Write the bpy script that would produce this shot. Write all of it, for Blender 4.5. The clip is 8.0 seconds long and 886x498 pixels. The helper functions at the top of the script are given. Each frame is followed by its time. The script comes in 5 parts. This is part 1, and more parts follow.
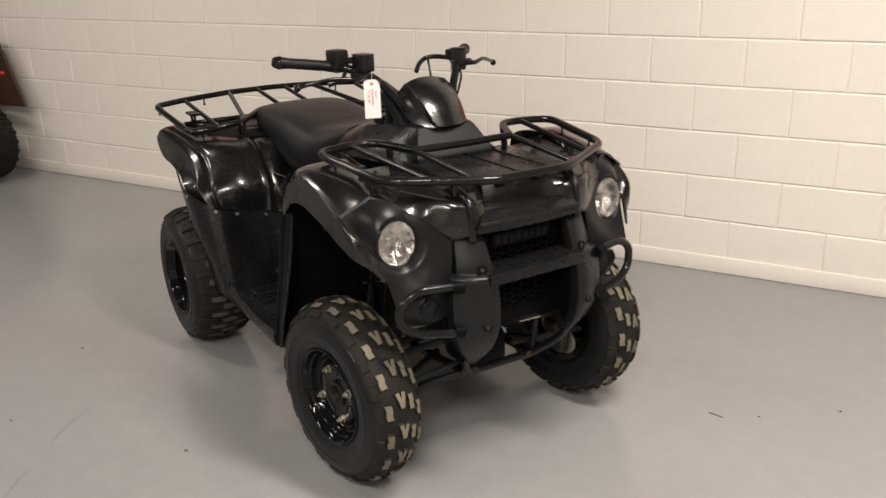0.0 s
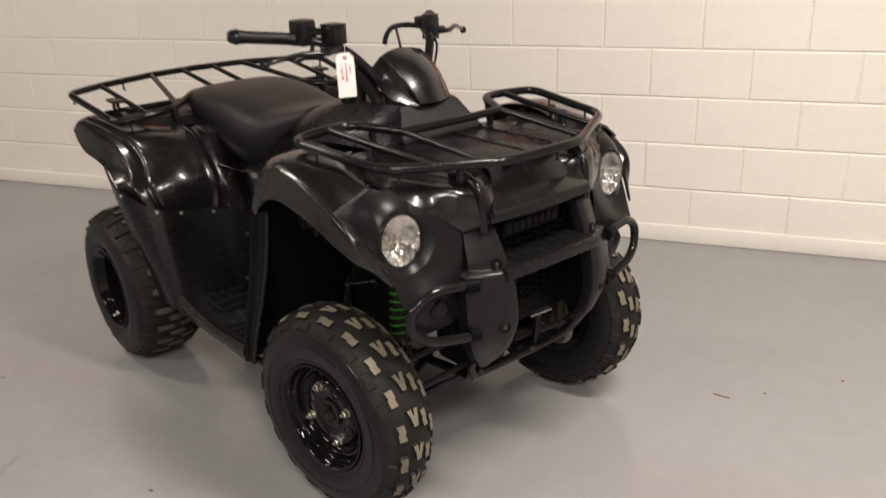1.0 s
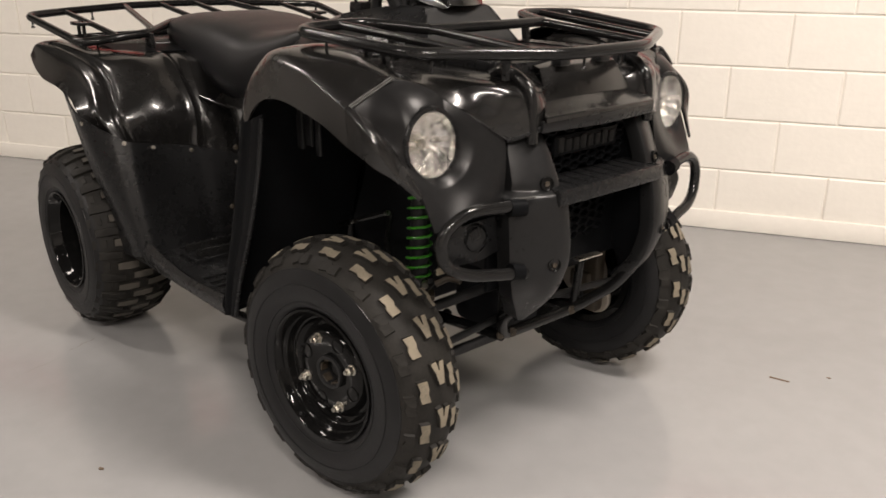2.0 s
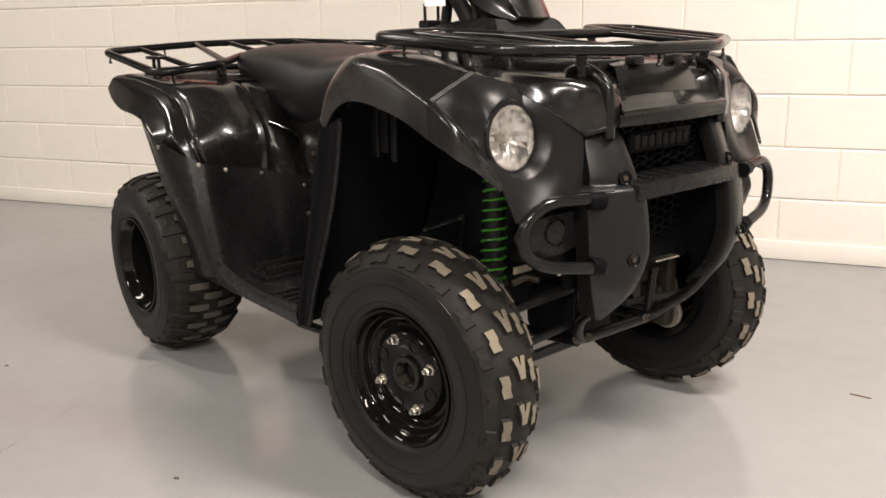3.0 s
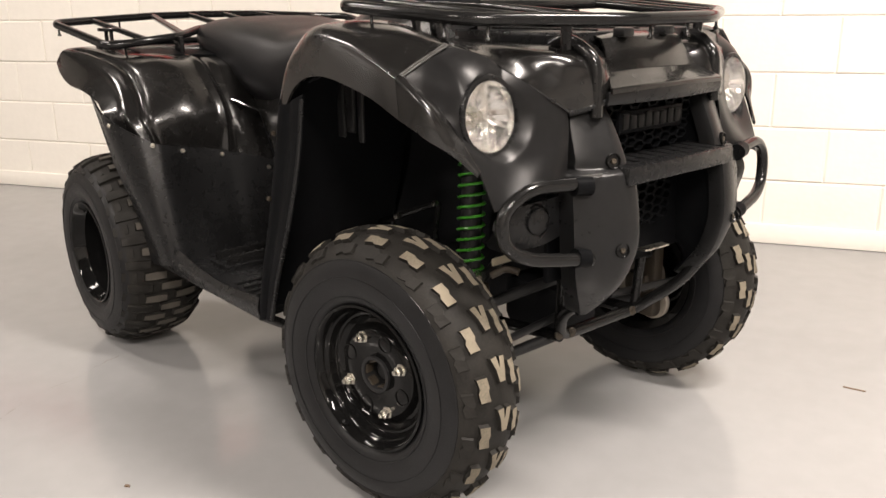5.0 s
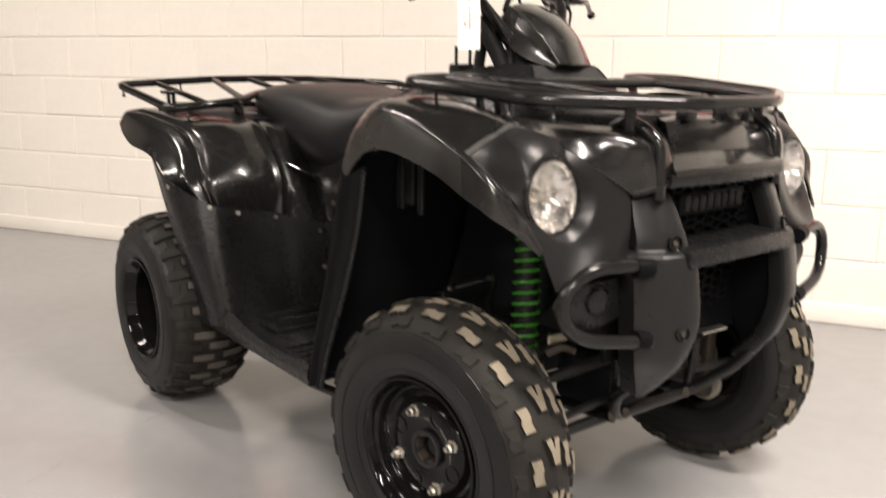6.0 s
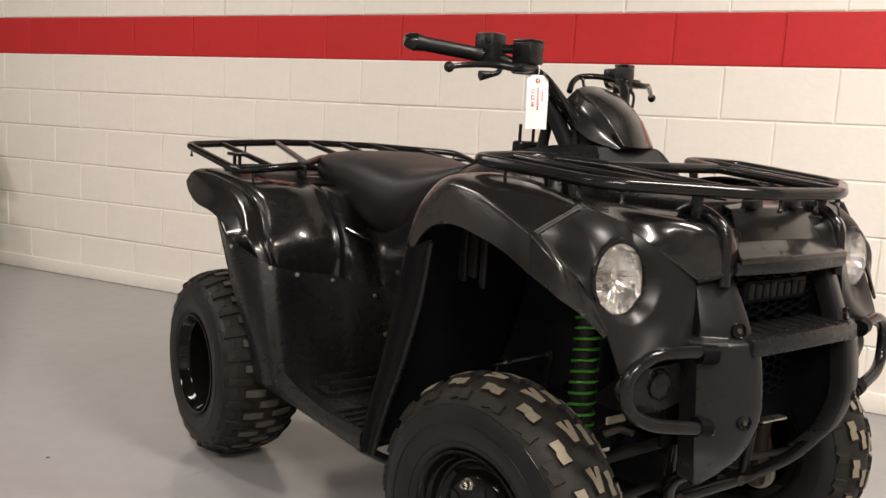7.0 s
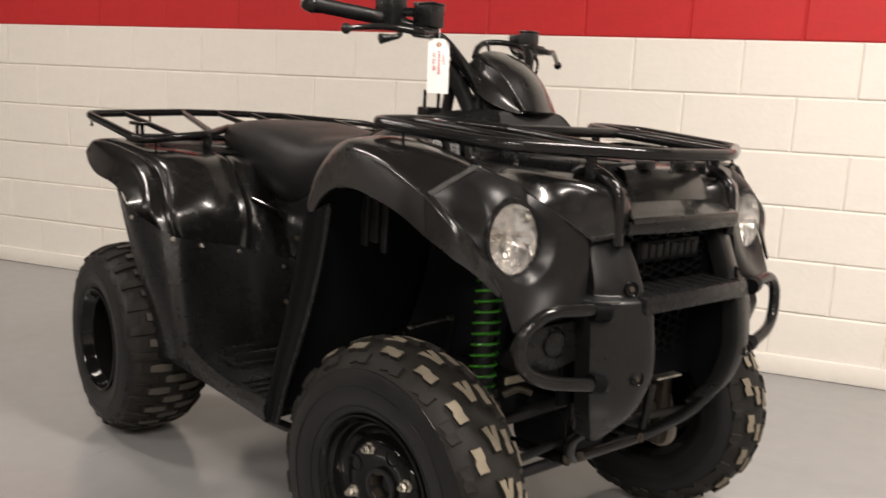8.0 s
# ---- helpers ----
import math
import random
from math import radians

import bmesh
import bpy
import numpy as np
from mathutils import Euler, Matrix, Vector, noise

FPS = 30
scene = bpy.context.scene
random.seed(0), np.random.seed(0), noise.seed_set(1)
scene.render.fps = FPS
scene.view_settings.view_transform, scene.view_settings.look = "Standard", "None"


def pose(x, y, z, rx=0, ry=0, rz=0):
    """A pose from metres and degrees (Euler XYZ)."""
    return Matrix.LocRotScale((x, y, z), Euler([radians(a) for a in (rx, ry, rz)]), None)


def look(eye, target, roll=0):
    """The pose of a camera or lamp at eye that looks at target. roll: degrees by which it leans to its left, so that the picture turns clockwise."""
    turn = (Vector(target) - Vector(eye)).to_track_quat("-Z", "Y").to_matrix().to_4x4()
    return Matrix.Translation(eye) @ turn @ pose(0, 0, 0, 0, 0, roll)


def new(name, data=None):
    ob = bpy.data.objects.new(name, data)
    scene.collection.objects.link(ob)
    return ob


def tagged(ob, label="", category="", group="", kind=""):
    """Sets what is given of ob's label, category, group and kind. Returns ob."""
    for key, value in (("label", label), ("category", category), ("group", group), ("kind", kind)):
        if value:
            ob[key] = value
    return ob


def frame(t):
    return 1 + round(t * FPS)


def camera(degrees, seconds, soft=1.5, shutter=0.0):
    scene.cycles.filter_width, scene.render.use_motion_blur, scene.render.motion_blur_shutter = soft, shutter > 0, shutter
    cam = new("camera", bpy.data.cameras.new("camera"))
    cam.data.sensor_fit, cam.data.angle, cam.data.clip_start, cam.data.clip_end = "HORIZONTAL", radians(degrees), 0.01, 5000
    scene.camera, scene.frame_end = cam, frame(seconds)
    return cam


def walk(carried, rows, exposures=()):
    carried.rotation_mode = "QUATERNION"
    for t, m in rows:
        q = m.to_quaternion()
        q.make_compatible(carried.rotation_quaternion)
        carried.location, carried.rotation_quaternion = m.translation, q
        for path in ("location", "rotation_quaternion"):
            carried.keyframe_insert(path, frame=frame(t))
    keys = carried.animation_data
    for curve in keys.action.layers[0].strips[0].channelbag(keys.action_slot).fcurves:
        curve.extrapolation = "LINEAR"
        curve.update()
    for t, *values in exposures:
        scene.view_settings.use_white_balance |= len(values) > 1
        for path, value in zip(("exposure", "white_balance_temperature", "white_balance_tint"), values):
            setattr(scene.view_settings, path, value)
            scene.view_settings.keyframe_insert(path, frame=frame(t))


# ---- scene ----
cam = camera(55.8, 8.0, shutter=0.5)
PATH = [
    (0, (2.514, -1.317, 1.444), (0.917, -0.319, 0.769), -1.2),
    (0.5, (2.356, -1.355, 1.434), (0.786, -0.313, 0.763), -1.9),
    (1, (2.142, -1.383, 1.402), (0.71, -0.197, 0.666), -2.1),
    (1.5, (1.936, -1.304, 1.257), (0.563, -0.086, 0.463), -1.2),
    (1.7, (1.867, -1.282, 1.171), (0.484, -0.05, 0.417), -0.4),
    (2.8, (1.835, -1.383, 0.945), (0.349, -0.152, 0.416), -0.9),
    (3, (1.834, -1.382, 0.944), (0.33, -0.171, 0.424), -1.1),
    (3.5, (1.811, -1.336, 0.95), (0.287, -0.143, 0.443), -1.3),
    (4, (1.754, -1.292, 0.931), (0.261, -0.066, 0.414), -1.4),
    (5.3, (1.724, -1.289, 0.923), (0.265, -0.046, 0.349), -0.7),
    (5.5, (1.711, -1.288, 0.915), (0.24, -0.053, 0.358), -0.5),
    (6, (1.699, -1.319, 0.955), (0.165, -0.112, 0.52), 0.7),
    (6.5, (1.688, -1.366, 0.989), (0.097, -0.195, 0.678), 2.0),
    (7, (1.684, -1.376, 0.977), (0.077, -0.222, 0.687), 3.1),
    (7.5, (1.7, -1.356, 0.968), (0.125, -0.159, 0.675), 3.4),
    (8, (1.718, -1.324, 0.952), (0.217, -0.044, 0.62), 3.1),
]
EXPOSURES = [(0, -0.04), (1.0, -0.06), (1.7, 0.06), (3.0, 0.40), (4.2, 0.50), (5.5, 0.76), (6.0, 0.68), (6.4, 0.34), (7.0, 0.18), (8.0, 0.13)]
walk(cam, [(t, look(eye, target, roll)) for t, eye, target, roll in PATH], EXPOSURES)

# ---- world, lights ----
TH, WALL_N = radians(29.4), 1.418          # turn of the block wall and its distance from the quad bike
ROOM = Matrix.Rotation(TH, 4, "Z")         # room axes: x along the wall, y towards it
CEIL = 3.1

world = bpy.data.worlds.new("world")
scene.world = world
world.use_nodes = True
world.node_tree.nodes["Background"].inputs[0].default_value = (0.9, 0.87, 0.82, 1)
world.node_tree.nodes["Background"].inputs[1].default_value = 0.02

# The last two are fill lamps added to lift the floor and far room.
LAMPS = [(1.9, -0.7, 114), (1.9, -3.2, 126), (-2.4, -0.6, 38), (-5.2, -2.4, 58), (-1.6, -3.6, 62), (2.0, -5.6, 60)]


def strip_lamp(u, n, watts):
    data = bpy.data.lights.new("strip_lamp", "AREA")
    data.shape, data.size, data.size_y, data.energy, data.color = "RECTANGLE", 1.2, 0.28, watts, (1.0, 0.893, 0.815)
    ob = new("strip_lamp", data)
    ob.matrix_world = ROOM @ pose(u, n, CEIL - 0.085)


for u, n, watts in LAMPS:
    strip_lamp(u, n, watts)


# ---- materials ----
def node_mat(name, col, rough, metal=0.0, vary=0.15, scale=8.0, bump=0.0, bump_scale=200.0, rvary=0.1, coat=0.0, spec=0.5, per_object=0.0):
    mt = bpy.data.materials.new(name)
    mt.use_nodes = True
    nt = mt.node_tree
    b = nt.nodes["Principled BSDF"]
    b.inputs["Metallic"].default_value = metal
    b.inputs["Coat Weight"].default_value = coat
    b.inputs["Coat Roughness"].default_value = 0.06
    b.inputs["Specular IOR Level"].default_value = spec
    co = nt.nodes.new("ShaderNodeTexCoord")
    n1 = nt.nodes.new("ShaderNodeTexNoise")
    n1.inputs["Scale"].default_value, n1.inputs["Detail"].default_value = scale, 6
    n2 = nt.nodes.new("ShaderNodeTexNoise")
    n2.inputs["Scale"].default_value, n2.inputs["Detail"].default_value = scale * 9, 4
    nt.links.new(co.outputs["Object"], n1.inputs["Vector"])
    nt.links.new(co.outputs["Object"], n2.inputs["Vector"])
    add = nt.nodes.new("ShaderNodeMath")
    add.operation = "ADD"
    nt.links.new(n1.outputs["Fac"], add.inputs[0])
    nt.links.new(n2.outputs["Fac"], add.inputs[1])
    last = add.outputs[0]
    if per_object:
        info = nt.nodes.new("ShaderNodeObjectInfo")
        m = nt.nodes.new("ShaderNodeMath")
        m.operation, m.inputs[1].default_value = "MULTIPLY_ADD", per_object
        nt.links.new(info.outputs["Random"], m.inputs[0])
        nt.links.new(last, m.inputs[2])
        last = m.outputs[0]
    ramp = nt.nodes.new("ShaderNodeMapRange")
    ramp.inputs["From Min"].default_value, ramp.inputs["From Max"].default_value = 0.6, 1.4
    ramp.inputs["To Min"].default_value, ramp.inputs["To Max"].default_value = 1 - vary, 1 + vary
    nt.links.new(last, ramp.inputs["Value"])
    mul = nt.nodes.new("ShaderNodeVectorMath")
    mul.operation = "SCALE"
    mul.inputs[0].default_value = col
    nt.links.new(ramp.outputs[0], mul.inputs["Scale"])
    nt.links.new(mul.outputs[0], b.inputs["Base Color"])
    rr = nt.nodes.new("ShaderNodeMapRange")
    rr.inputs["From Min"].default_value, rr.inputs["From Max"].default_value = 0.6, 1.4
    rr.inputs["To Min"].default_value, rr.inputs["To Max"].default_value = max(0.02, rough - rvary), min(1, rough + rvary)
    nt.links.new(add.outputs[0], rr.inputs["Value"])
    nt.links.new(rr.outputs[0], b.inputs["Roughness"])
    if bump:
        n3 = nt.nodes.new("ShaderNodeTexNoise")
        n3.inputs["Scale"].default_value, n3.inputs["Detail"].default_value = bump_scale, 3
        nt.links.new(co.outputs["Object"], n3.inputs["Vector"])
        bp = nt.nodes.new("ShaderNodeBump")
        bp.inputs["Strength"].default_value, bp.inputs["Distance"].default_value = bump, 0.002
        nt.links.new(n3.outputs["Fac"], bp.inputs["Height"])
        nt.links.new(bp.outputs[0], b.inputs["Normal"])
    return mt


M_GLOSS = node_mat("glossy_black_plastic", (0.0062, 0.0060, 0.0058), 0.24, vary=0.25, scale=5, rvary=0.07, bump=0.015, bump_scale=60, spec=0.42, coat=0.4)
M_MATTE = node_mat("matte_black_plastic", (0.0075, 0.0077, 0.0081), 0.28, vary=0.25, scale=7, bump=0.1, bump_scale=700, rvary=0.05, spec=0.3)
M_PANEL = node_mat("satin_black_panel", (0.008, 0.0080, 0.0082), 0.30, vary=0.2, scale=9, bump=0.04, bump_scale=500, rvary=0.03, spec=0.2)
M_SATIN = node_mat("satin_grey_black_plastic", (0.0085, 0.0087, 0.0090), 0.30, vary=0.25, scale=9, bump=0.1, bump_scale=800, rvary=0.06, spec=0.27)
M_TUBE = node_mat("black_powder_coat", (0.008, 0.008, 0.008), 0.17, vary=0.2, scale=12, rvary=0.06, bump=0.04, bump_scale=300, spec=0.3)
M_SEAT = node_mat("black_vinyl", (0.0085, 0.0085, 0.0092), 0.40, vary=0.2, scale=10, bump=0.2, bump_scale=900, rvary=0.05, spec=0.3)
M_RUBBER = node_mat("tyre_rubber", (0.0068, 0.0070, 0.0076), 0.42, vary=0.4, scale=14, bump=0.2, bump_scale=250, spec=0.3)
M_TREAD = node_mat("dusty_tread_rubber", (0.0145, 0.0135, 0.0118), 0.62, vary=0.55, scale=22, bump=0.25, bump_scale=260, spec=0.2)
M_DUST = node_mat("dusty_worn_rubber", (0.125, 0.108, 0.079), 0.85, vary=0.5, scale=30, bump=0.3, bump_scale=300, per_object=0.5)
M_WORN = node_mat("scuffed_grey_rubber", (0.046, 0.041, 0.034), 0.8, vary=0.5, scale=30, bump=0.3, bump_scale=300, per_object=0.6)
# Black plastic darkened to put shade into gaps and inner faces.
M_SHADED = node_mat("shade_dark_plastic", (0.0046, 0.0049, 0.0055), 0.42, vary=0.3, scale=12, bump=0.1, bump_scale=300, spec=0.04)
# Black toned to the depth of shade inside the arches and under the body.
M_ARCH = node_mat("shade_toned_inner_plastic", (0.010, 0.0105, 0.0117), 0.6, vary=0.4, scale=12, bump=0.1, bump_scale=300, spec=0.08)
M_RIM = node_mat("gloss_black_steel", (0.005, 0.005, 0.005), 0.08, vary=0.2, scale=15, rvary=0.03, spec=0.2)
M_DARK = node_mat("dark_grimy_metal", (0.014, 0.0142, 0.0147), 0.5, vary=0.4, scale=20, bump=0.2, spec=0.25)
M_METAL = node_mat("zinc_steel", (0.55, 0.52, 0.46), 0.3, metal=1.0, vary=0.3, scale=40)
M_RUST = node_mat("rusty_cast_metal", (0.034, 0.026, 0.017), 0.55, metal=0.2, vary=0.6, scale=40, bump=0.3)
M_CHROME = node_mat("chrome_reflector", (0.97, 0.95, 0.92), 0.2, metal=0.95, vary=0.05, scale=30, rvary=0.04)
M_GREEN = node_mat("green_spring_paint", (0.048, 0.25, 0.02), 0.3, vary=0.2, scale=20, rvary=0.06)
M_BRAKE = node_mat("pale_cast_alloy", (0.3, 0.27, 0.23), 0.5, metal=0.5, vary=0.2, scale=30)
M_PAPER = node_mat("white_card", (0.82, 0.8, 0.78), 0.7, vary=0.06, scale=20)
M_INK = node_mat("red_ink", (0.45, 0.02, 0.06), 0.6, vary=0.1)
M_EYELET = node_mat("brown_eyelet", (0.3, 0.12, 0.05), 0.6)
M_REDDECAL = node_mat("dark_red_plastic", (0.18, 0.01, 0.012), 0.2, vary=0.15)
M_REDLAMP = node_mat("red_lamp_plastic", (0.6, 0.02, 0.03), 0.2, vary=0.1)
M_LABEL = node_mat("warning_label", (0.34, 0.30, 0.22), 0.5, vary=0.2, scale=40)
M_DASH = node_mat("grey_black_dash", (0.019, 0.0192, 0.0195), 0.36, vary=0.2, scale=9, bump=0.1, bump_scale=800, rvary=0.05, spec=0.4)
# Pale grey: painted glint on the panel seams, real scuff on the guard lip.
M_SEAM = node_mat("seam_glint_and_scuff_grey", (0.05, 0.049, 0.047), 0.3, vary=0.3, scale=60)
M_BADGE = node_mat("raised_grey_badge", (0.0085, 0.0084, 0.0083), 0.5, vary=0.2, spec=0.12)
M_CREAM = node_mat("cream_masonry_paint", (0.80, 0.765, 0.70), 0.5, vary=0.035, scale=3, bump=0.35, bump_scale=55, per_object=0.12)
M_RED = node_mat("red_masonry_paint", (0.48, 0.023, 0.025), 0.5, vary=0.1, scale=3, bump=0.3, bump_scale=55, per_object=0.15, spec=0.25)
M_CEIL = node_mat("dim_ceiling_paint", (0.10, 0.098, 0.095), 0.8, vary=0.04)
M_FAR = node_mat("unseen_wall_fill_tone", (0.55, 0.53, 0.50), 0.7, vary=0.08, scale=1.5)
M_BROWN = node_mat("dark_brown_plastic", (0.045, 0.022, 0.016), 0.4, vary=0.2)
M_CRACK = node_mat("crack_dirt", (0.16, 0.15, 0.14), 0.8, vary=0.3)
M_FLAKE = node_mat("brown_debris", (0.12, 0.08, 0.05), 0.8)


def glass_mat():
    mt = bpy.data.materials.new("clear_lens")
    mt.use_nodes = True
    b = mt.node_tree.nodes["Principled BSDF"]
    b.inputs["Transmission Weight"].default_value = 1.0
    b.inputs["Roughness"].default_value = 0.02
    b.inputs["IOR"].default_value = 1.12
    b.inputs["Coat Weight"].default_value = 0.6
    b.inputs["Coat Roughness"].default_value = 0.03
    return mt


def floor_mat():
    mt = node_mat("grey_floor_paint", (0.285, 0.285, 0.285), 0.16, vary=0.05, scale=1.6, rvary=0.03)
    return mt


def glow_mat():
    mt = bpy.data.materials.new("lit_diffuser")
    mt.use_nodes = True
    b = mt.node_tree.nodes["Principled BSDF"]
    b.inputs["Base Color"].default_value = (0.9, 0.88, 0.84, 1)
    b.inputs["Emission Color"].default_value = (1, 0.92, 0.82, 1)
    b.inputs["Emission Strength"].default_value = 3.0
    return mt


M_GLASS, M_FLOOR, M_GLOW = glass_mat(), floor_mat(), glow_mat()


# ---- shape helpers ----
def part(name, me, mat, parent=None, label="", m=None, smooth=True):
    """One mesh object; mat may be a list of materials."""
    if isinstance(me, bmesh.types.BMesh):
        bm, me = me, bpy.data.meshes.new(name)
        bmesh.ops.recalc_face_normals(bm, faces=bm.faces)
        bm.to_mesh(me)
        bm.free()
    for mt in mat if isinstance(mat, list) else [mat]:
        me.materials.append(mt)
    if smooth:
        me.polygons.foreach_set("use_smooth", [True] * len(me.polygons))
        me.set_sharp_from_angle(angle=radians(38))
    ob = new(name, me)
    if parent is not None:
        ob.parent = parent
    if m is not None:
        ob.matrix_local = m
    if label:
        tagged(ob, label)
    return ob


def pydata(name, verts, faces):
    me = bpy.data.meshes.new(name)
    me.from_pydata([tuple(v) for v in verts], [], faces)
    me.update()
    return me


def curve_through(pts, n):
    """Catmull-Rom points through pts, n steps a span."""
    p = np.array(pts, float)
    p = np.vstack([2 * p[0] - p[1], p, 2 * p[-1] - p[-2]])
    out = []
    for i in range(1, len(p) - 2):
        for k in range(n):
            t = k / n
            a, b, c, d = p[i - 1], p[i], p[i + 1], p[i + 2]
            out.append(0.5 * (2 * b + (c - a) * t + (2 * a - 5 * b + 4 * c - d) * t * t + (3 * b - 3 * c + d - a) * t ** 3))
    out.append(p[-2])
    return np.array(out)


def net(rows, n=6, m=6):
    """A smooth grid of points through a small control net."""
    rows = [curve_through(r, m) for r in rows]
    cols = [curve_through([r[j] for r in rows], n) for j in range(len(rows[0]))]
    return np.array(cols).transpose(1, 0, 2)


def skin(g, thick=0.004, flip=False, closed=False):
    """A shell on the point grid g, with its back face and rims."""
    nu, nv = g.shape[:2]
    du, dv = np.gradient(g, axis=0), np.gradient(g, axis=1)
    nrm = np.cross(du, dv)
    nrm /= np.maximum(np.linalg.norm(nrm, axis=2, keepdims=True), 1e-9)
    if flip:
        nrm = -nrm
    verts = list(g.reshape(-1, 3)) + list((g - nrm * thick).reshape(-1, 3))
    off, faces = nu * nv, []
    for i in range(nu - 1):
        for j in range(nv - 1):
            a, b, c, d = i * nv + j, i * nv + j + 1, (i + 1) * nv + j + 1, (i + 1) * nv + j
            faces += [(a, d, c, b), (a + off, b + off, c + off, d + off)]
    rim = [i for i in range(nv)] + [i * nv + nv - 1 for i in range(1, nu)] + [(nu - 1) * nv + j for j in range(nv - 2, -1, -1)] + [i * nv for i in range(nu - 2, 0, -1)]
    for a, b in zip(rim, rim[1:] + rim[:1]):
        faces.append((a, b, b + off, a + off))
    return verts, faces


def shell(name, rows, mat, parent, label="", n=6, m=6, thick=0.004, flip=False, sides=(1,), mould=None, relief=None, tuck=1.0):
    """A moulded shell through a control net; sides (1, -1) builds the mirrored one too."""
    made = []
    for s in sides:
        g = net(rows, n, m)
        if mould:
            g = mould(g)
        if relief:
            nrm = np.cross(np.gradient(g, axis=0), np.gradient(g, axis=1))
            nrm /= np.maximum(np.linalg.norm(nrm, axis=2, keepdims=True), 1e-9)
            amount = np.array([[relief(i / (g.shape[0] - 1), j / (g.shape[1] - 1)) for j in range(g.shape[1])] for i in range(g.shape[0])])
            g = g + nrm * amount[:, :, None] * (-1 if flip else 1)
        verts, faces = skin(g, thick, flip)
        if s < 0 and tuck != 1.0:
            verts = [(v[0], max(v[1], tuck * (v[1] + 0.22) - 0.22) if v[1] < -0.22 else v[1], v[2]) for v in verts]
        verts = [(v[0], v[1] * s, v[2]) for v in verts]
        bm = bmesh.new()
        vs = [bm.verts.new(v) for v in verts]
        for f in faces:
            try:
                bm.faces.new([vs[i] for i in f])
            except ValueError:
                pass
        bmesh.ops.remove_doubles(bm, verts=bm.verts, dist=1e-5)
        made.append(part(name, bm, mat, parent, label))
    return made


def hump(t, at, width):
    return math.exp(-((t - at) / width) ** 2)


def rounded(pts, r=0.03, n=5):
    """A polyline with its corners rounded."""
    p = [Vector(q) for q in pts]
    out = [p[0]]
    for a, b, c in zip(p, p[1:], p[2:]):
        d1, d2 = a - b, c - b
        k = min(r, d1.length * 0.48, d2.length * 0.48)
        s, e = b + d1.normalized() * k, b + d2.normalized() * k
        out += [(1 - t) ** 2 * s + 2 * t * (1 - t) * b + t * t * e for t in [i / n for i in range(n + 1)]]
    return out + [p[-1]]


def tube_into(bm, pts, r, segs=10, bend=0.03, raw=False):
    p = [Vector(q) for q in pts] if raw else rounded(pts, bend)
    t0 = (p[1] - p[0]).normalized()
    up = t0.orthogonal().normalized()
    rings = []
    for i, q in enumerate(p):
        t = (p[min(i + 1, len(p) - 1)] - p[max(i - 1, 0)]).normalized()
        up = (up - t * up.dot(t)).normalized()
        side = t.cross(up)
        rr = r[min(i, len(r) - 1)] if isinstance(r, (list, tuple)) else r
        rings.append([bm.verts.new(q + (up * math.cos(a) + side * math.sin(a)) * rr) for a in [2 * math.pi * k / segs for k in range(segs)]])
    for a, b in zip(rings, rings[1:]):
        for k in range(segs):
            bm.faces.new((a[k], a[(k + 1) % segs], b[(k + 1) % segs], b[k]))
    bm.faces.new(rings[0][::-1])
    bm.faces.new(rings[-1])
    return bm


def pipe(name, pts, r, mat, parent, label="", bend=0.03, sides=(1,), segs=10, raw=False):
    made = []
    for s in sides:
        bm = bmesh.new()
        tube_into(bm, [(q[0], q[1] * s, q[2]) for q in pts], r, segs, bend, raw)
        made.append(part(name, bm, mat, parent, label))
    return made


def box_into(bm, lo, hi, bevel=0.004, m=None, taper=1.0):
    made = bmesh.ops.create_cube(bm, size=1)["verts"]
    c, s = [(a + b) / 2 for a, b in zip(lo, hi)], [b - a for a, b in zip(lo, hi)]
    for v in made:
        k = taper if v.co.z > 0 else 1.0
        v.co = Vector((c[0] + v.co.x * s[0] * k, c[1] + v.co.y * s[1] * k, c[2] + v.co.z * s[2]))
        if m is not None:
            v.co = m @ v.co
    if bevel:
        edges = list({e for v in made for e in v.link_edges})
        bmesh.ops.bevel(bm, geom=edges, offset=bevel, segments=2, affect="EDGES", profile=0.5)
    return bm


def block(name, lo, hi, mat, parent, label="", bevel=0.004, m=None, taper=1.0):
    return part(name, box_into(bmesh.new(), lo, hi, bevel, m, taper), mat, parent, label)


def lathe_into(bm, prof, segs=48, axis="y", m=None):
    """prof: (radius, place along the axis)."""
    rings = []
    for r, w in prof:
        ring = []
        for k in range(segs):
            a = 2 * math.pi * k / segs
            v = Vector((r * math.sin(a), w, r * math.cos(a))) if axis == "y" else Vector((w, r * math.sin(a), r * math.cos(a)))
            if axis == "z":
                v = Vector((r * math.sin(a), r * math.cos(a), w))
            ring.append(bm.verts.new(m @ v if m is not None else v))
        rings.append(ring)
    for a, b in zip(rings, rings[1:]):
        for k in range(segs):
            bm.faces.new((a[k], a[(k + 1) % segs], b[(k + 1) % segs], b[k]))
    return rings


def turned(name, prof, mat, parent, label="", segs=48, axis="y", m=None, caps=(False, False)):
    bm = bmesh.new()
    rings = lathe_into(bm, prof, segs, axis, m)
    if caps[0]:
        bm.faces.new(rings[0])
    if caps[1]:
        bm.faces.new(rings[-1])
    return part(name, bm, mat, parent, label)


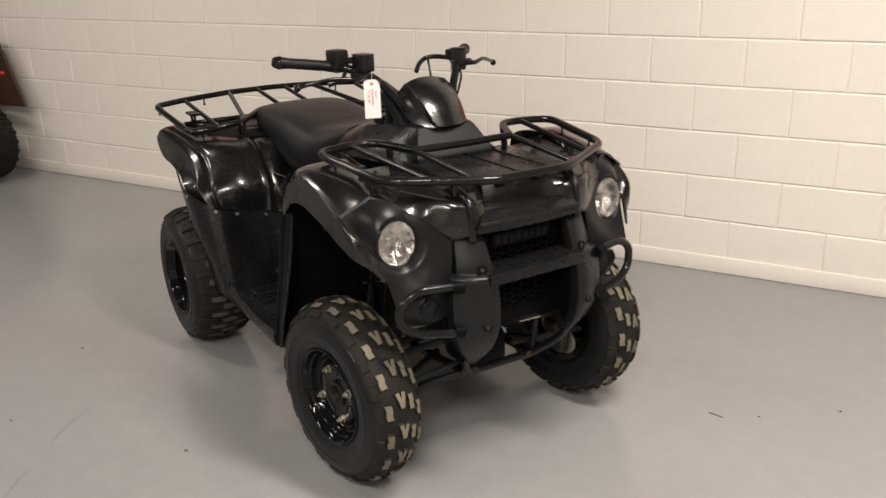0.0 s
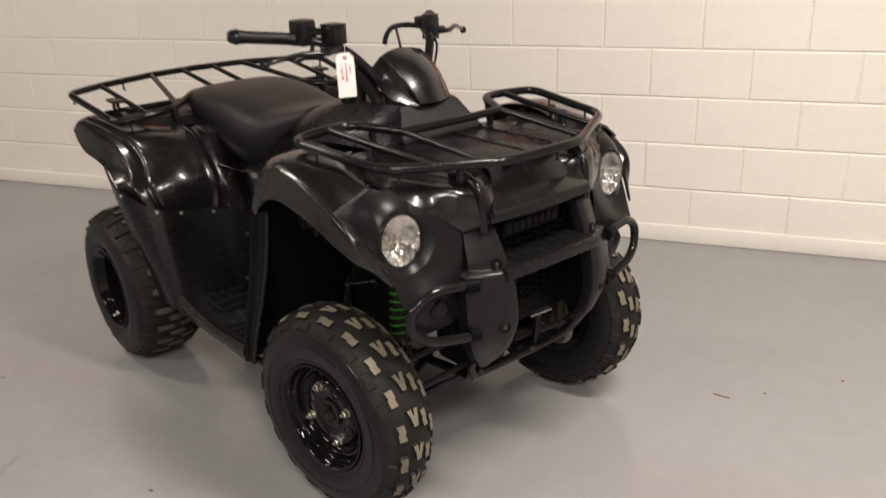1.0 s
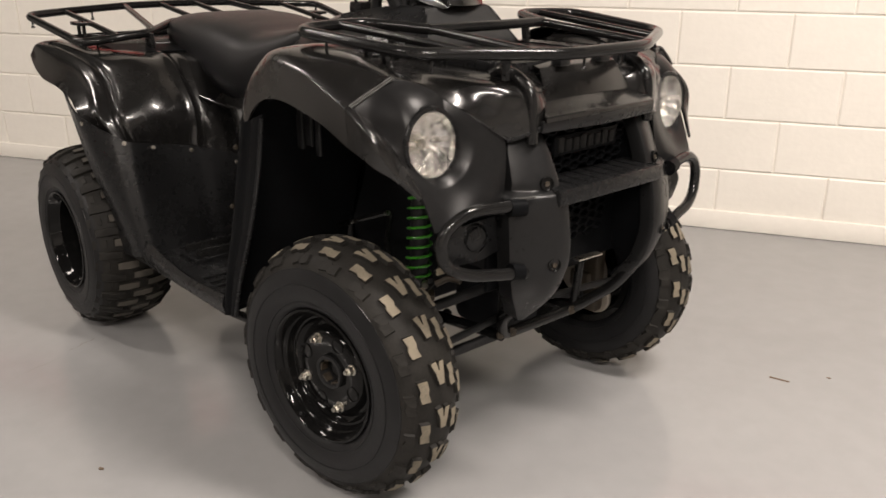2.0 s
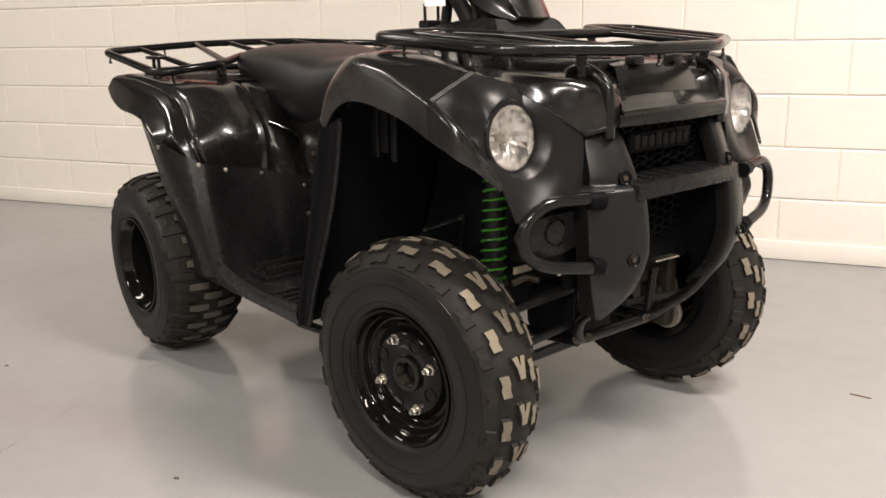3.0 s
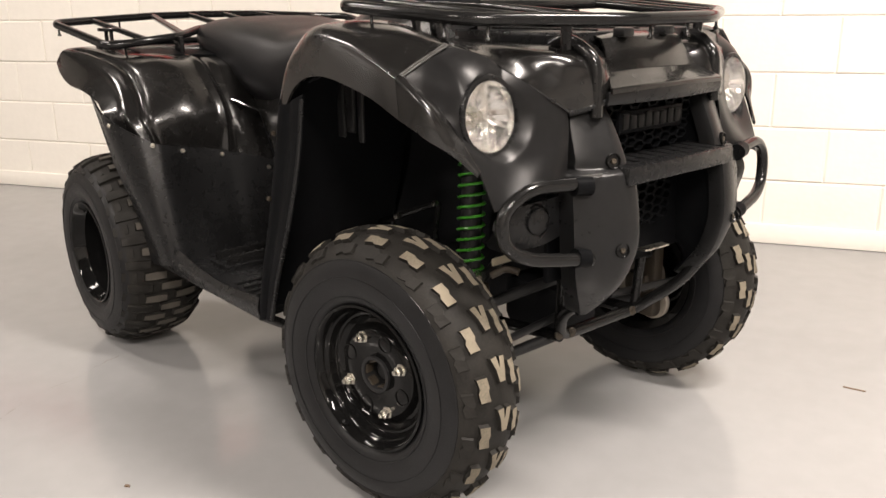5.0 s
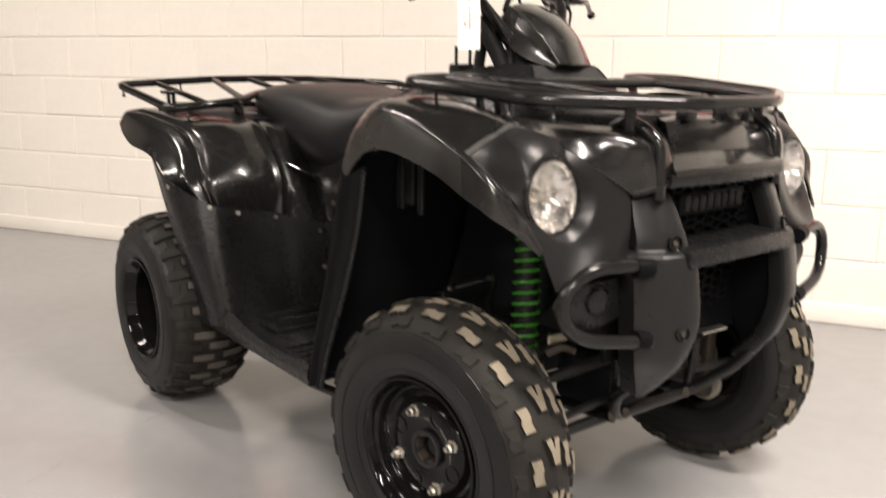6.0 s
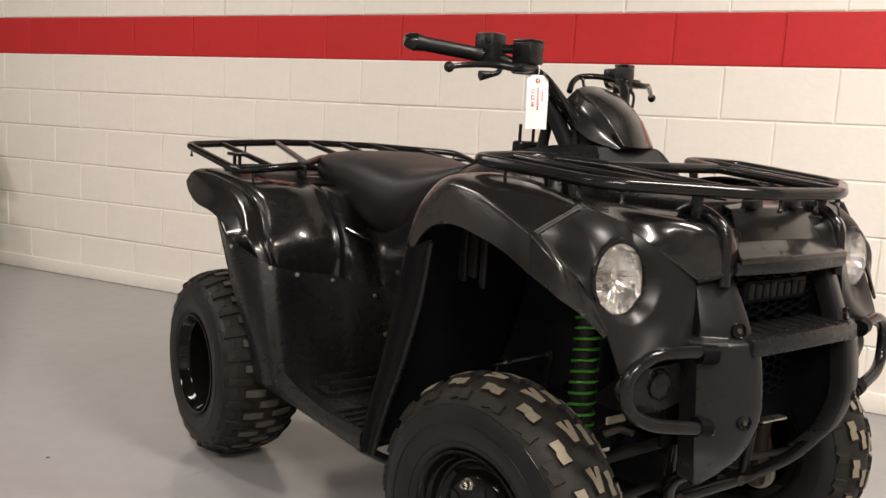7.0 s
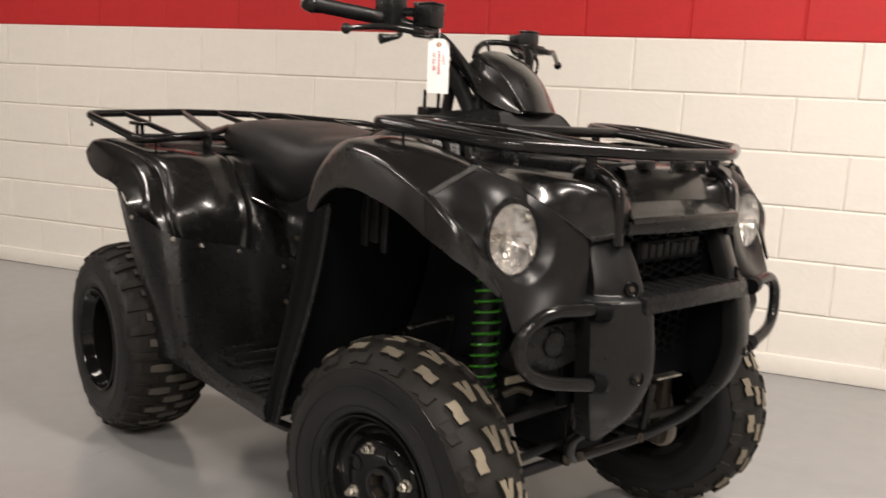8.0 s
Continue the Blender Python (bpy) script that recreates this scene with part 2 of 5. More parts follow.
def loft(name, sections, mat, parent, label="", n=5):
    """A closed body through rings of points."""
    g = np.array([curve_through([s[j] for s in sections], n) for j in range(len(sections[0]))]).transpose(1, 0, 2)
    bm = bmesh.new()
    rings = [[bm.verts.new(v) for v in r] for r in g]
    k = len(rings[0])
    for a, b in zip(rings, rings[1:]):
        for i in range(k):
            bm.faces.new((a[i], a[(i + 1) % k], b[(i + 1) % k], b[i]))
    bm.faces.new(rings[0][::-1])
    bm.faces.new(rings[-1])
    return part(name, bm, mat, parent, label)


def bolt(at, out, parent, r=0.006, mat=None):
    m = Matrix.Translation(at) @ Vector(out).to_track_quat("Z", "Y").to_matrix().to_4x4()
    bm = bmesh.new()
    lathe_into(bm, [(0.0005, 0.004), (r * 0.45, 0.004), (r * 0.5, 0.0022), (r * 0.85, 0.0022), (r, 0.0008), (r, -0.002)], 12, "z", m)
    return part("bolt", bm, mat or M_METAL, parent)


# ---- the room ----
def to_room(x0, x1, y0, y1, z0, z1, name, mat, label="", bevel=0.0):
    ob = block(name, (x0, y0, z0), (x1, y1, z1), mat, None, label, bevel)
    ob.matrix_world = ROOM
    return tagged(ob, kind="structure")


U0, U1, N0 = -7.5, 5.5, -6.5
to_room(U0 - 0.2, U1 + 0.2, N0 - 0.2, WALL_N + 0.25, -0.12, 0, "floor", M_FLOOR, "grey painted concrete floor with a glossy coat")
# Unseen ceiling, kept dark to hold down reflections on the bodywork.
to_room(U0 - 0.2, U1 + 0.2, N0 - 0.2, WALL_N + 0.25, CEIL, CEIL + 0.15, "ceiling", M_CEIL, "plain dark grey ceiling out of view, added to close the room")
wall_north = to_room(U0, U1, WALL_N + 0.0056, WALL_N + 0.2, 0, CEIL, "wall_north", M_CREAM, "cream painted concrete block wall with a red stripe")
# Three unseen walls close the room; their tone sets the bounce light.
to_room(U0, U1, N0 - 0.2, N0, 0, CEIL, "wall_south", M_FAR, "plain tan wall out of view, added to close the room")
to_room(U0 - 0.2, U0, N0 - 0.2, WALL_N + 0.2, 0, CEIL, "wall_west", M_FAR, "plain tan wall out of view, added to close the room")
to_room(U1, U1 + 0.2, N0 - 0.2, WALL_N + 0.2, 0, CEIL, "wall_east", M_FAR, "plain tan wall out of view, added to close the room")
to_room(U0, U1, WALL_N + 0.0048, WALL_N + 0.0080, 1.2646, 1.4664, "trim", M_RED, "red painted joints of the wall stripe")
base = bmesh.new()
box_into(base, (U0, WALL_N - 0.012, 0.001), (U1, WALL_N + 0.012, 0.078), 0.005)
baseboard = part("baseboard", base, M_CREAM, None, "cream painted cove base along the block wall")
baseboard.matrix_world = ROOM
tagged(baseboard, kind="structure")


def ceiling_light(u, n):
    root = new("ceiling_light")
    root.matrix_world = ROOM @ pose(u, n, CEIL)
    bm = bmesh.new()
    for lo, hi in (((-0.63, -0.17, -0.07), (0.63, -0.155, 0)), ((-0.63, 0.155, -0.07), (0.63, 0.17, 0)), ((-0.63, -0.155, -0.07), (-0.615, 0.155, 0)), ((0.615, -0.155, -0.07), (0.63, 0.155, 0))):
        box_into(bm, lo, hi, 0.002)
    part("light_frame", bm, M_CEIL, root)
    block("diffuser", (-0.612, -0.152, -0.066), (0.612, 0.152, -0.056), M_GLOW, root, "lit white diffuser", 0.002)
    tagged(root, "white fluorescent strip light on the ceiling, unseen, some added as fill", "light", "ceiling lights")


# Every lamp gets an unseen housing, the added fill lamps too.
for u, n, watts in LAMPS:
    ceiling_light(u, n)


def ribbon(name, pts, width, mat, label):
    rnd = random.Random(5)
    p = curve_through([(a, b, 0) for a, b in pts], 14)
    verts, faces = [], []
    for i, q in enumerate(p):
        t = p[min(i + 1, len(p) - 1)] - p[max(i - 1, 0)]
        t = np.array((-t[1], t[0], 0)) / max(1e-6, np.hypot(t[0], t[1]))
        w = width * max(0.03, rnd.uniform(0.4, 1.3) * (0.45 + 0.9 * math.sin(i * 0.31) * math.sin(i * 0.117 + 1.0)))
        o = t * rnd.uniform(-0.006, 0.006)
        verts += [q + o + t * w + (0, 0, 0.0012), q + o - t * w + (0, 0, 0.0012)]
        if i:
            faces.append((2 * i - 2, 2 * i - 1, 2 * i + 1, 2 * i))
    ob = part(name, pydata(name, verts, faces), mat, None, label, smooth=False)
    return tagged(ob, kind="structure")


ribbon("floor_crack", [(-0.472, -0.591), (-0.419, -0.694), (-0.346, -0.863), (-0.298, -0.93), (-0.245, -1.008), (-0.165, -1.112), (-0.057, -1.186), (0.14, -1.326)], 0.0014, M_CRACK, "thin broken crack in the painted floor")


def debris(x, y, length, width, turn):
    rnd = random.Random(int(x * 1000))
    bm = bmesh.new()
    box_into(bm, (-length / 2, -width / 2, 0.0), (length / 2, width / 2, width * 0.5), 0)
    for v in bm.verts:
        v.co += Vector((rnd.uniform(-1, 1), rnd.uniform(-1, 1), 0)) * width * 0.3
    ob = part("debris", bm, M_FLAKE, None, "small brown splinter lying on the grey floor")
    ob.matrix_world = pose(x, y, 0, 0, 0, turn)
    tagged(ob, category="debris", group="floor debris")


for d in ((0.967, 0.683, 0.05, 0.004, 15), (0.196, -0.819, 0.012, 0.006, 40), (1.177, 1.031, 0.01, 0.004, 80), (-0.311, -1.253, 0.01, 0.004, 10), (1.05, 0.79, 0.008, 0.004, 30), (1.42, 0.30, 0.007, 0.005, 60), (1.25, 0.10, 0.006, 0.004, 15), (-0.75, -0.95, 0.008, 0.005, 70)):
    debris(*d)

# ---- wheels ----
def crown(prof):
    """Radius over the tread, from the middle out to the widest place."""
    wide = max(range(len(prof)), key=lambda k: (prof[k][1], k))
    rs, ws = [p[0] for p in prof[wide:]][::-1], [p[1] for p in prof[wide:]][::-1]
    return lambda w: float(np.interp(abs(w), ws, rs))


FRONT_TYRE = [(0.1350, 0.060), (0.1430, 0.069), (0.155, 0.076), (0.174, 0.081), (0.196, 0.0815), (0.214, 0.078), (0.230, 0.071), (0.244, 0.058), (0.2545, 0.040), (0.260, 0.020), (0.262, 0.0)]
REAR_TYRE = [(0.1365, 0.100), (0.145, 0.109), (0.158, 0.115), (0.175, 0.119), (0.196, 0.119), (0.216, 0.114), (0.232, 0.104), (0.245, 0.086), (0.2535, 0.058), (0.257, 0.028), (0.258, 0.0)]
WAVY = [(-0.023, -0.012), (-0.004, -0.0075), (0.004, -0.0115), (0.023, -0.0085), (0.023, 0.012), (0.004, 0.0075), (-0.004, 0.0115), (-0.023, 0.0085)]
FORKED = [(-0.023, -0.0175), (-0.0245, -0.0035), (-0.003, -0.0005), (-0.003, 0.0008), (-0.0225, 0.0045), (-0.0215, 0.0165), (0.0, 0.0120), (0.0245, 0.0075), (0.0245, -0.0065), (0.0, -0.0105)]
SHOULDER = [(-0.021, -0.0075), (-0.004, -0.006), (0.004, -0.0095), (0.021, -0.0075), (0.021, 0.0075), (0.004, 0.0095), (-0.004, 0.006), (-0.021, 0.0075)]
BAR = [(-0.011, -0.029), (0.009, -0.030), (0.012, 0.0), (0.011, 0.029), (-0.009, 0.030), (-0.012, 0.004)]
EDGE_BAR = [(-0.013, -0.016), (0.013, -0.017), (0.012, 0.016), (-0.012, 0.017)]


def lug_mesh(outline, w0, prof, height, dusty=True):
    """A tread block whose foot follows the tyre's crown; its top is slot 1."""
    rc = crown(prof)
    low, top = [], []
    for s, w in outline:
        for ring, k, h in ((low, 1.08, -0.004), (top, 0.9, height)):
            ww = w0 + w * k
            e = 0.002
            slope = (rc(ww + e) - rc(ww - e)) / (2 * e)
            nrm = Vector((0, -slope, 1)).normalized()
            r = rc(ww)
            a = s * k / r
            q = Vector((0, ww, r)) + nrm * h
            ring.append((q.z * math.sin(a), q.y, q.z * math.cos(a)))
    n = len(outline)
    tops = [(n, n + 1, n + 6, n + 7), (n + 1, n + 2, n + 5, n + 6), (n + 2, n + 3, n + 4, n + 5)] if n == 8 else [tuple(range(n, 2 * n))]
    faces = tops + [(i, (i + 1) % n, n + (i + 1) % n, n + i) for i in range(n)]
    bm = bmesh.new()
    vs = [bm.verts.new(v) for v in low + top]
    for f in faces:
        bm.faces.new([vs[i] for i in f])
    bmesh.ops.recalc_face_normals(bm, faces=bm.faces)
    bm.faces.ensure_lookup_table()
    for f in bm.faces[:len(tops)]:
        f.material_index = 1 if dusty else 0
    me = bpy.data.meshes.new("tread_block")
    bm.to_mesh(me)
    bm.free()
    me.materials.append(M_TREAD)
    me.materials.append(M_DUST if prof is FRONT_TYRE else M_WORN)
    return me


def sized(outline, along, across):
    return [(s * along, w * across) for s, w in outline]


LUGS = {
    "front": [(lug_mesh(sized(FORKED, 0.96, 0.92), -0.0070, FRONT_TYRE, 0.0085), 0, 19), (lug_mesh(sized(WAVY, 0.96, 0.80), -0.0420, FRONT_TYRE, 0.0085), 0.3, 19), (lug_mesh(sized(WAVY, 0.96, 0.80), 0.0215, FRONT_TYRE, 0.0085), 0.15, 19),
              (lug_mesh(sized(WAVY, 0.96, 0.80), 0.0455, FRONT_TYRE, 0.0085), 0.45, 19), (lug_mesh(sized(WAVY, 0.92, 0.70), -0.0625, FRONT_TYRE, 0.0055, False), 0.58, 19), (lug_mesh(SHOULDER, 0.0660, FRONT_TYRE, 0.006, False), 0.85, 19)],
    "rear": [(lug_mesh(BAR, -0.033, REAR_TYRE, 0.0085), 0, 24), (lug_mesh(BAR, 0.046, REAR_TYRE, 0.0085), 0, 24), (lug_mesh(BAR, -0.071, REAR_TYRE, 0.0085, False), 0.5, 24),
             (lug_mesh(BAR, 0.006, REAR_TYRE, 0.0085), 0.5, 24), (lug_mesh(BAR, 0.080, REAR_TYRE, 0.0085, False), 0.5, 24),
             (lug_mesh(EDGE_BAR, -0.094, REAR_TYRE, 0.0035, False), 0.0, 24), (lug_mesh(EDGE_BAR, 0.096, REAR_TYRE, 0.0035, False), 0.0, 24)],
    "parked": [(lug_mesh(BAR, w, REAR_TYRE, 0.0085, False), k, 22) for w, k in ((-0.071, 0.5), (-0.033, 0), (0.006, 0.5), (0.046, 0), (0.080, 0.5))],
}
# rim profiles: radius, place along the axle with the outer face negative
FRONT_RIM = [(0.124, 0.085), (0.142, 0.092), (0.143, 0.086), (0.128, 0.072), (0.118, 0.03), (0.118, -0.02), (0.128, -0.072), (0.1385, -0.083), (0.1435, -0.089), (0.1435, -0.094), (0.139, -0.0955),
             (0.1345, -0.090), (0.1305, -0.074), (0.1255, -0.070), (0.1235, -0.066), (0.1215, -0.050), (0.1195, -0.047), (0.1155, -0.046), (0.1125, -0.040), (0.105, -0.034), (0.099, -0.036), (0.094, -0.046), (0.089, -0.054), (0.083, -0.058), (0.052, -0.058), (0.046, -0.054), (0.031, -0.054), (0.029, -0.03)]
REAR_RIM = [(0.124, 0.118), (0.142, 0.124), (0.143, 0.118), (0.126, 0.10), (0.118, 0.03), (0.118, -0.04), (0.128, -0.104), (0.1385, -0.116), (0.1435, -0.121), (0.1435, -0.127), (0.139, -0.128),
            (0.134, -0.121), (0.129, -0.10), (0.124, -0.094), (0.121, -0.05), (0.118, 0.0), (0.108, 0.012), (0.098, 0.006), (0.088, -0.004), (0.052, -0.006), (0.046, 0.0), (0.030, 0.0), (0.028, 0.02)]


FRONT_RIM = [(r * 0.972, w * 0.76) for r, w in FRONT_RIM]
REAR_RIM = [(r * 0.985, w * 0.9) for r, w in REAR_RIM]


def wheel(kind, parent, m, name="wheel", label=""):
    tyre, rim = (FRONT_TYRE, FRONT_RIM) if kind == "front" else (REAR_TYRE, REAR_RIM)
    crown_from = 0.222 if kind == "front" else 0.240
    hub = turned(name, rim, M_RIM, parent, label, 96)
    hub.matrix_local = m
    side = [tuple(q) for q in curve_through([(r, w, 0) for r, w in tyre], 4)[:, :2]]
    full = [(r, w) for r, w in side] + [(r, -w) for r, w in side[-2::-1]]
    casing = turned("tyre", full, M_RUBBER, hub, "black knobbly rubber tyre with worn dusty lugs", 96).data
    casing.materials.append(M_TREAD)
    for f in casing.polygons:
        if math.hypot(f.center.x, f.center.z) > crown_from:
            f.material_index = 1
    wide = [q for q in tyre if q[0] < 0.235]
    for k in (-1, 1):
        for r in (0.1565, 0.1925, 0.2235):
            w = float(np.interp(r, [q[0] for q in wide], [q[1] for q in wide]))
            turned("sidewall_rib", [(r - 0.0018, k * (w - 0.002)), (r - 0.001, k * (w + 0.0016)), (r + 0.001, k * (w + 0.0016)), (r + 0.0018, k * (w - 0.002))], M_RUBBER, hub, "", 72)
    for me, off, count in LUGS[kind]:
        for i in range(count):
            ob = new("tread_block", me)
            ob.parent = hub
            ob.matrix_local = Matrix.Rotation(2 * math.pi * (i + off) / count, 4, "Y")
    face = -0.044 if kind == "front" else -0.0055
    for i in range(4):
        a = radians(50 + 90 * i)
        at = Matrix.Translation((0.073 * math.sin(a), face, 0.073 * math.cos(a))) @ Matrix.Rotation(radians(90), 4, "X")
        turned("lug_nut", [(0.012, -0.001), (0.012, 0.002), (0.0088, 0.003), (0.0088, 0.012), (0.006, 0.0145), (0.0048, 0.0145), (0.0048, 0.020), (0.0005, 0.0215)], M_METAL, hub, "", 6, "z", at)
        b = a + radians(45)
        at = Matrix.Translation((0.071 * math.sin(b), face, 0.071 * math.cos(b))) @ Matrix.Rotation(radians(90), 4, "X")
        turned("wheel_dimple", [(0.016, -0.001), (0.0165, 0.0018), (0.0145, 0.0022), (0.013, -0.0008), (0.0005, -0.001)], M_RIM, hub, "", 20, "z", at)
    at = Matrix.Translation((0, face, 0)) @ Matrix.Rotation(radians(90), 4, "X")
    turned("hub_cap", [(0.035, -0.003), (0.035, 0.0025), (0.032, 0.0035), (0.0285, 0.0025), (0.0275, -0.002), (0.0270, -0.045), (0.017, -0.046), (0.017, -0.022), (0.014, -0.019), (0.0005, -0.019)], M_DARK, hub, "dark cast hub with a sunken axle end", 28, "z", at)
    bm = bmesh.new()
    for i in range(6):
        box_into(bm, (0.0225, -0.008, -0.016), (0.0268, 0.008, -0.002), 0.001, at @ Matrix.Rotation(radians(60 * i + 8), 4, "Z"))
    part("castle_nut", bm, M_RUST, hub, "worn brownish castellated axle nut")
    bm = bmesh.new()
    tube_into(bm, [(-0.035 * 0.7, -0.112 if kind != "front" else -0.066, -0.122), (-0.035 * 0.7 - 0.003, -0.120 if kind != "front" else -0.074, -0.117)], 0.004, 8)
    part("valve_stem", bm, M_RUBBER, hub)
    return hub


# ---- the quad bike ----
bike = new("quad_bike")
tagged(bike, "black utility quad bike with luggage racks and green springs", "quad bike")
STEER = 8
for kind, x, y, z, turn in (("front", 0.578, -0.432, 0.272, STEER), ("front", 0.538, 0.408, 0.272, 183 + STEER), ("rear", -0.602, -0.476, 0.268, 0), ("rear", -0.602, 0.476, 0.268, 180)):
    wheel(kind, bike, pose(x, y, z, 0, 0, turn) @ Matrix.Rotation(radians(17 if kind == "front" else 5), 4, "Y"), label="black steel wheel with four lug nuts")

BOTH = (1, -1)
LAMP = (0.764, 0.361, 0.747)


def lamp_pocket(g):
    """Sinks the panel into a scoop round the headlight."""
    g = g.copy()
    rho = np.hypot((g[..., 1] + LAMP[1]) / 0.94, (g[..., 2] - LAMP[2]) / 1.04)
    low = np.clip((LAMP[2] - g[..., 2]) / 0.06, 0, 1)
    x0 = LAMP[0] - 0.07 * (g[..., 2] - LAMP[2])
    d = rho - 0.058
    lo, hi = x0 - 0.003 - 0.45 * d, x0 + 0.003 + (0.75 + 0.5 * low) * d
    fade = np.clip(1 - d / 0.055, 0, 1)
    fade = fade * fade * (3 - 2 * fade) * np.clip((g[..., 1] + 0.446) / 0.035, 0, 1)
    x = g[..., 0]
    x = x + np.maximum(0, lo - x) * fade - np.maximum(0, x - hi) * fade
    g[..., 0] = np.where(rho < 0.0585, x0 - 0.05, x)
    return g


# front fenders: rows from the rear foot over the peak to the seam, with a crease above the arch band
shell("front_fender", [
    [(0.300, -0.360, 0.700), (0.305, -0.420, 0.700), (0.312, -0.465, 0.700), (0.320, -0.487, 0.697), (0.330, -0.497, 0.694), (0.345, -0.503, 0.690)],
    [(0.318, -0.330, 0.810), (0.322, -0.410, 0.815), (0.330, -0.455, 0.808), (0.342, -0.478, 0.800), (0.355, -0.488, 0.788), (0.385, -0.495, 0.765)],
    [(0.350, -0.320, 0.868), (0.352, -0.400, 0.868), (0.360, -0.445, 0.862), (0.378, -0.470, 0.848), (0.395, -0.480, 0.832), (0.430, -0.491, 0.796)],
    [(0.420, -0.325, 0.888), (0.425, -0.400, 0.889), (0.430, -0.452, 0.884), (0.440, -0.472, 0.874), (0.455, -0.480, 0.858), (0.490, -0.490, 0.803)],
    [(0.500, -0.335, 0.884), (0.510, -0.390, 0.885), (0.525, -0.450, 0.873), (0.535, -0.4715, 0.861), (0.540, -0.477, 0.848), (0.555, -0.490, 0.793)],
    [(0.580, -0.330, 0.866), (0.590, -0.390, 0.876), (0.605, -0.452, 0.851), (0.612, -0.4725, 0.836), (0.615, -0.4765, 0.825), (0.625, -0.488, 0.775)],
    [(0.665, -0.332, 0.838), (0.694, -0.398, 0.856), (0.682, -0.450, 0.826), (0.675, -0.4725, 0.812), (0.677, -0.4765, 0.802), (0.690, -0.482, 0.746)],
], M_GLOSS, bike, "glossy black front fender with a crease above the arch", 7, 6, 0.005, sides=BOTH)
shell("fender_flare", [
    [(0.668, -0.462, 0.814), (0.671, -0.468, 0.814), (0.675, -0.4725, 0.812), (0.677, -0.4765, 0.802), (0.690, -0.482, 0.746)],
    [(0.706, -0.444, 0.779), (0.708, -0.456, 0.785), (0.712, -0.4680, 0.787), (0.716, -0.4730, 0.779), (0.722, -0.475, 0.731)],
    [(0.730, -0.436, 0.757), (0.734, -0.450, 0.764), (0.738, -0.4610, 0.762), (0.742, -0.4650, 0.752), (0.742, -0.465, 0.716)],
    [(0.750, -0.426, 0.730), (0.753, -0.436, 0.728), (0.756, -0.4420, 0.718), (0.757, -0.4440, 0.710), (0.756, -0.444, 0.700)],
    [(0.766, -0.419, 0.706), (0.768, -0.423, 0.704), (0.769, -0.4260, 0.700), (0.770, -0.4280, 0.694), (0.768, -0.428, 0.686)],
    [(0.789, -0.408, 0.666), (0.790, -0.409, 0.666), (0.791, -0.4100, 0.665), (0.791, -0.4105, 0.664), (0.791, -0.410, 0.661)],
], M_GLOSS, bike, "glossy black wheel arch flare", 6, 5, 0.005, sides=BOTH, tuck=0.97)
shell("headlight_panel", [
    [(0.692, -0.394, 0.856), (0.690, -0.422, 0.842), (0.684, -0.446, 0.826), (0.674, -0.470, 0.812)],
    [(0.722, -0.345, 0.838), (0.737, -0.385, 0.812), (0.730, -0.415, 0.793), (0.706, -0.444, 0.779)],
    [(0.765, -0.300, 0.803), (0.766, -0.345, 0.768), (0.757, -0.395, 0.747), (0.740, -0.432, 0.747)],
    [(0.788, -0.260, 0.775), (0.782, -0.310, 0.735), (0.773, -0.365, 0.702), (0.765, -0.419, 0.708)],
    [(0.806, -0.226, 0.745), (0.804, -0.270, 0.700), (0.796, -0.335, 0.667), (0.789, -0.408, 0.666)],
    [(0.818, -0.238, 0.632), (0.828, -0.285, 0.628), (0.828, -0.345, 0.620), (0.816, -0.400, 0.606)],
], M_PANEL, bike, "satin black headlight panel", 16, 22, 0.004, sides=BOTH, mould=lamp_pocket, tuck=0.92)
# Pale lines paint the glint along the panel joint.
for lift, r in ((0.0, 0.0022), (0.006, 0.0022)):
    pipe("panel_seam", [(0.697 + lift, -0.396, 0.8605 - lift * 0.3), (0.691 + lift, -0.422, 0.8465 - lift * 0.3), (0.685 + lift, -0.448, 0.8315 - lift * 0.3), (0.677 + lift, -0.473, 0.8155 - lift * 0.3)], r, M_SEAM, bike, "", 0.02, BOTH, 8)
pipe("hood_bead", [(0.694, -0.393, 0.857), (0.722, -0.346, 0.840), (0.765, -0.301, 0.806), (0.790, -0.261, 0.778), (0.813, -0.224, 0.748)], 0.0042, M_GLOSS, bike, "glossy moulded edge beside the bonnet", 0.03, BOTH, 8)


